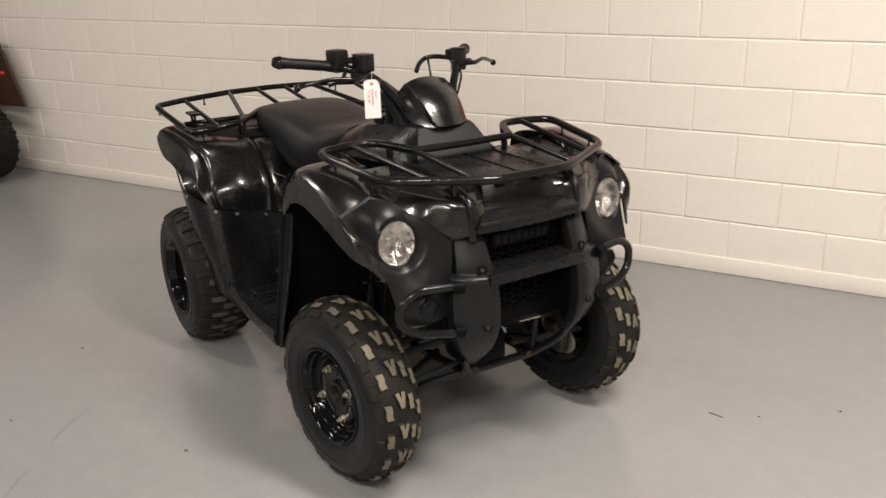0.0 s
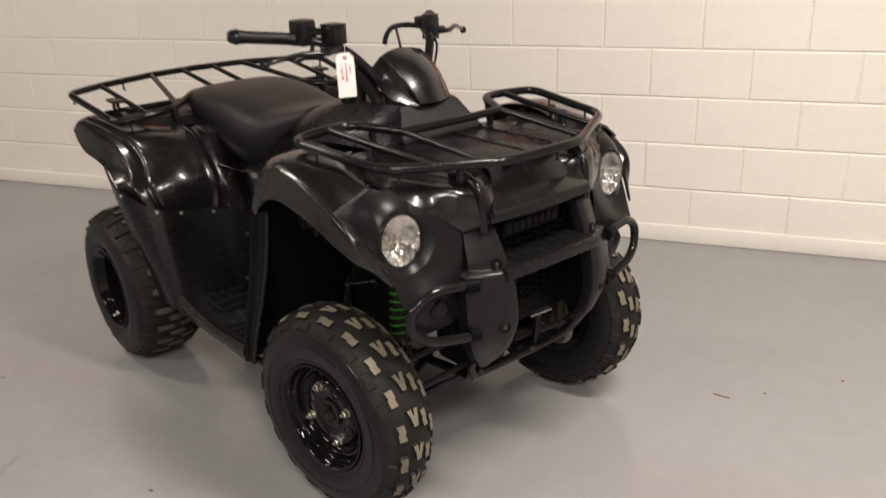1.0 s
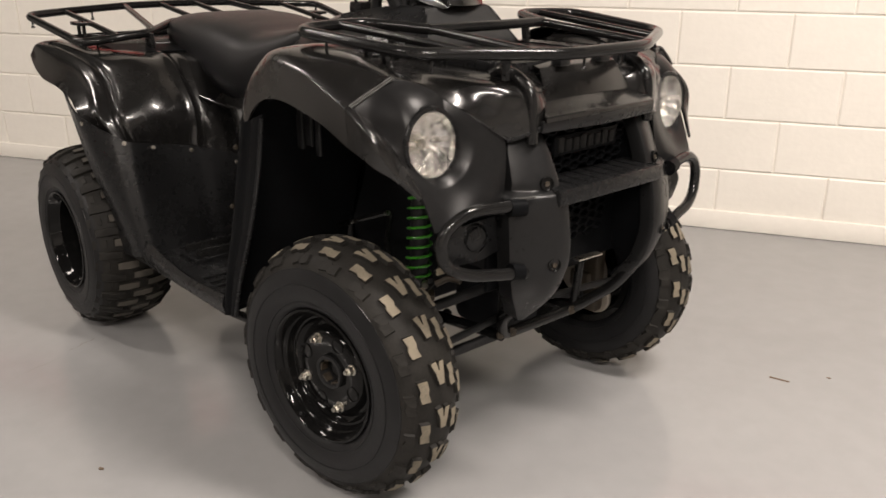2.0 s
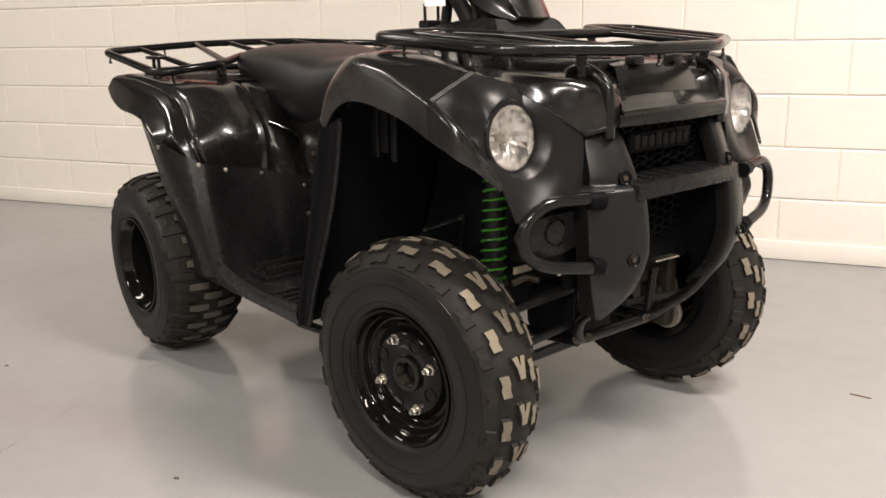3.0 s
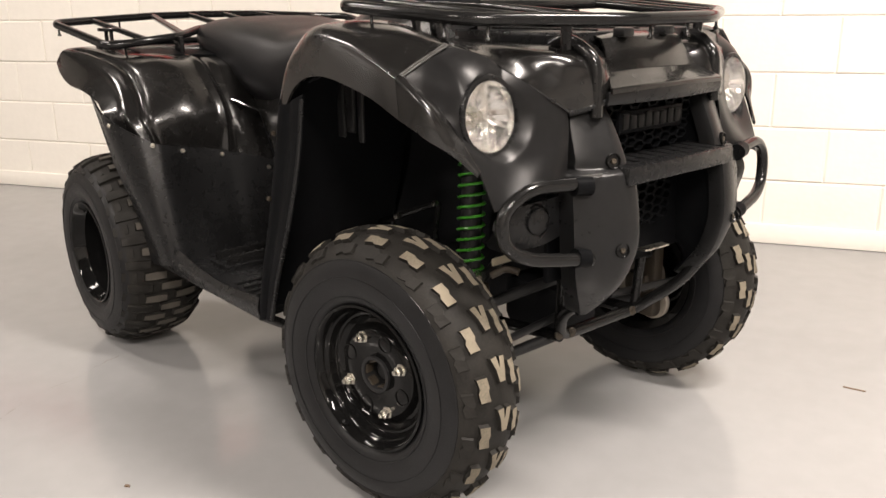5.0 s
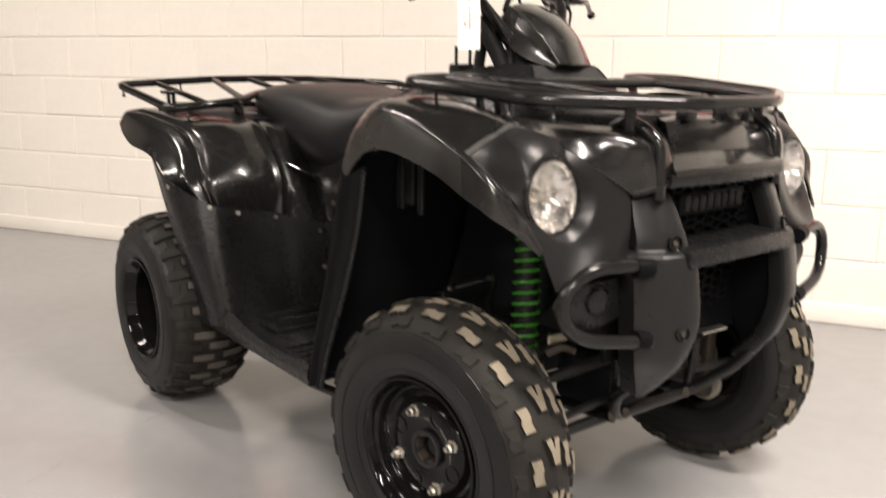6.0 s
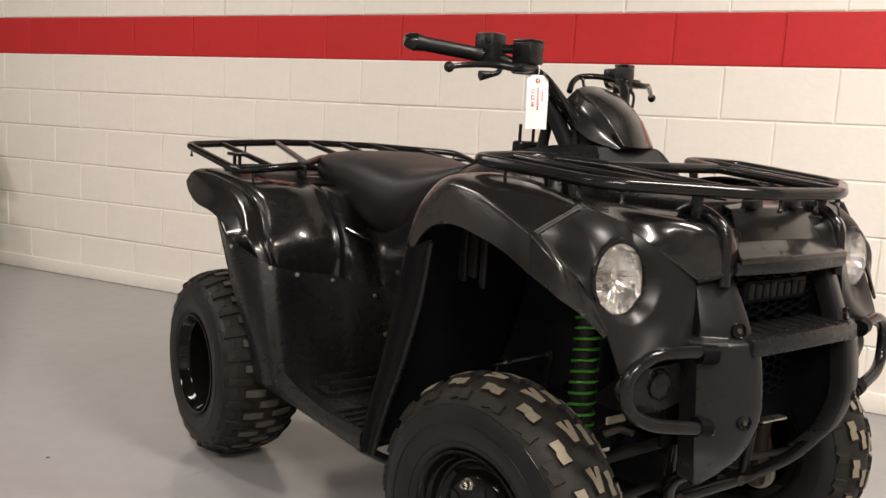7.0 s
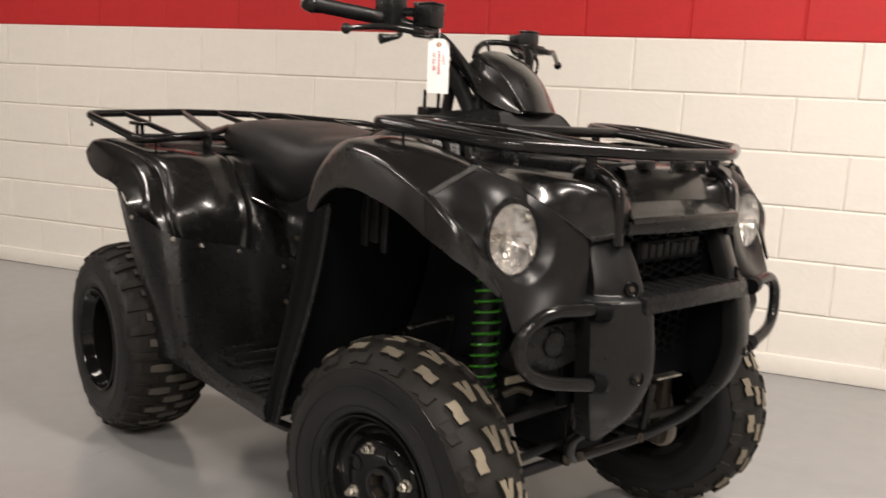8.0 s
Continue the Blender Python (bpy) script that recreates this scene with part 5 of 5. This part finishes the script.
turned("brake_disc", [(0.012, -0.008), (0.040, -0.008), (0.043, -0.005), (0.043, 0.004), (0.040, 0.007), (0.012, 0.007)], M_BRAKE, bike, "pale cast brake disc", 28, "y", pose(0.600, 0.350, 0.215, 0, 0, 8))
block("caliper", (0.560, 0.285, 0.254), (0.620, 0.335, 0.299), M_RUST, bike, "brownish brake caliper", 0.008)
pipe("brake_hose_joint", [(0.705, -0.30, 0.452), (0.722, -0.28, 0.466), (0.745, -0.27, 0.462)], 0.0065, M_RUST, bike, "brownish hose joint", 0.01)
for s in BOTH:
    for k, (x, z) in enumerate(((0.66, 0.445), (0.64, 0.41), (0.68, 0.425))):
        pipe("joint_bolt", [(x, s * -0.29, z), (x + 0.018, s * -0.305, z - 0.004)], 0.007, M_RUST if k else M_METAL, bike, "", 0.004, (1,), 8)
block("front_differential", (0.50, -0.07, 0.245), (0.66, 0.07, 0.36), M_ARCH, bike, "dark front differential", 0.025)
block("front_frame", (0.50, -0.13, 0.42), (0.76, 0.13, 0.82), M_DARK, bike, "", 0.02)
for at in ((0.722, -0.130, 0.296), (0.724, -0.095, 0.292), (0.724, 0.100, 0.288)):
    bolt(at, (1, -0.2, 0.1), bike, 0.010, M_RUST)
block("number_bracket", (0.815, 0.035, 0.468), (0.835, 0.105, 0.472), M_METAL, bike, "small zinc bracket strip", 0.001, Matrix.Rotation(radians(-4), 4, "Z"))
block("winch_mount", (0.735, -0.02, 0.42), (0.762, 0.10, 0.465), M_SHADED, bike, "", 0.004)


# ---- paper tag on the handlebar ----
def paper_tag():
    root = new("paper_tag")
    top = Vector((0.334, -0.188, 1.091))
    face = Vector((0.94, -0.32, 0.08)).normalized()
    right = Vector((0, 0, 1)).cross(face).normalized()
    up = face.cross(right)
    m = Matrix((right, up, face)).transposed().to_4x4()
    m.translation = top
    root.matrix_world = m
    g = []
    for k in range(11):
        v = k / 10
        g.append([((-0.0235 + 0.047 * h) * (1 - 0.25 * max(0, v - 0.9) * 10 * (1 if h in (0, 1) else 0.8)), -0.110 + 0.112 * v, 0.004 * math.sin(v * 2.2) + 0.002 * h) for h in (0, 0.25, 0.5, 0.75, 1)])
    verts, faces = skin(np.array(g), 0.0005)
    part("card", pydata("card", verts, faces), M_PAPER, root)
    turned("eyelet", [(0.0055, 0.0045), (0.0052, 0.0062), (0.0022, 0.006), (0.002, 0.004)], M_EYELET, root, "brown paper eyelet", 16, "z", Matrix.Translation((0, -0.010, 0)))
    pipe("string", [(0.0, -0.010, 0.006), (0.001, 0.010, 0.008), (0.003, 0.034, 0.0), (0.0, 0.040, -0.012)], 0.0008, M_PAPER, root, "white string", 0.008, (1,), 6)
    for x, y0, y1 in ((0.011, -0.052, -0.030), (0.001, -0.072, -0.024)):
        n, y = (5 if y1 - y0 < 0.03 else 9), y1
        step = (y1 - y0) / n
        for k in range(n):
            block("ink_mark", (x - 0.0021, y - step * 0.65, 0.0052), (x + 0.0021, y - step * 0.1, 0.0060), M_INK, root, "", 0)
            y -= step
    cu = bpy.data.curves.new("date_text", "FONT")
    cu.body, cu.size, cu.extrude = "12 22 18", 0.0105, 0.0002
    tmp = bpy.data.objects.new("date_text", cu)
    scene.collection.objects.link(tmp)
    me = bpy.data.meshes.new_from_object(tmp.evaluated_get(bpy.context.evaluated_depsgraph_get()))
    bpy.data.objects.remove(tmp)
    ob = part("handwriting", me, M_INK, root, "red handwritten date", Matrix.Translation((-0.0135, -0.026, 0.0058)) @ Matrix.Rotation(radians(-90), 4, "Z"), False)
    tagged(root, "white paper tag with red handwriting hung from the handlebar", "tag")


paper_tag()


# ---- the vehicle parked further along the wall ----
def parked_vehicle():
    root = new("parked_vehicle")
    root.location = (-3.93, -0.98, 0)
    tagged(root, "dark brown utility vehicle parked against the wall", "vehicle")
    wheel("parked", root, pose(0, 0, 0.27, 0, 0, 29), label="black knobbly wheel")
    along = Vector((-math.cos(TH), -math.sin(TH), 0))
    a, b = Vector((0.11, 0.29, 0.49)), Vector((-0.11, 0.21, 0.93))
    g = np.array([[a, a + along * 0.5, a + along * 1.0], [(a + b) / 2, (a + b) / 2 + along * 0.5, (a + b) / 2 + along * 0.9], [b, b + along * 0.4, b + along * 0.8]])
    bm = bmesh.new()
    verts, faces = skin(np.array([[tuple(q) for q in r] for r in g]), 0.02)
    vs = [bm.verts.new(v) for v in verts]
    for f in faces:
        bm.faces.new([vs[i] for i in f])
    part("side_panel", bm, M_BROWN, root, "dark brown plastic side panel")
    block("tail_light", (-0.070 - 0.06, 0.210 - 0.015, 0.707 - 0.012), (-0.070 + 0.02, 0.210 + 0.025, 0.707 + 0.012), M_REDLAMP, root, "small red tail light", 0.006)
    # Body block added mostly out of view to shade the wall beside it.
    block("bed", (-1.3, -0.30, 0.45), (-0.12, 0.22, 0.98), M_BROWN, root, "dark brown cargo bed, mostly out of view, that casts the wall shadow", 0.03, Matrix.Rotation(TH, 4, "Z"))


parked_vehicle()

# ---- wall blocks ----
def block_mesh(width, mat):
    """A painted concrete block: a face with eased edges."""
    w, h, d, e = width - 0.0040, 0.2032 - 0.0040, 0.009, 0.0050
    v = [(0, d, 0), (w, d, 0), (w, d, h), (0, d, h), (0, e * 0.7, 0), (w, e * 0.7, 0), (w, e * 0.7, h), (0, e * 0.7, h), (e, 0, e), (w - e, 0, e), (w - e, 0, h - e), (e, 0, h - e)]
    f = [(8, 9, 10, 11)]
    for i in range(4):
        j = (i + 1) % 4
        f += [(i, j, 4 + j, 4 + i), (4 + i, 4 + j, 8 + j, 8 + i)]
    me = pydata("brick", v, f)
    me.materials.append(mat)
    return me


CREAM_BLOCK, RED_BLOCK = block_mesh(0.4064, M_CREAM), block_mesh(0.4064, M_RED)
rnd = random.Random(11)
for k in range(-1, 8):
    for i in range(-18, 12) if k == 5 else range(-15, 10):
        u = 0.551 + 0.4064 * (i + (0.0 if k % 2 else 0.5))
        ob = new("brick", RED_BLOCK if k == 5 else CREAM_BLOCK)
        ob.parent = wall_north
        ob.matrix_local = pose(u + 0.0017, WALL_N + rnd.uniform(-0.0018, 0.0010), 0.2479 + 0.2032 * k + 0.0015, rnd.uniform(-0.15, 0.15), 0, rnd.uniform(-0.12, 0.12))
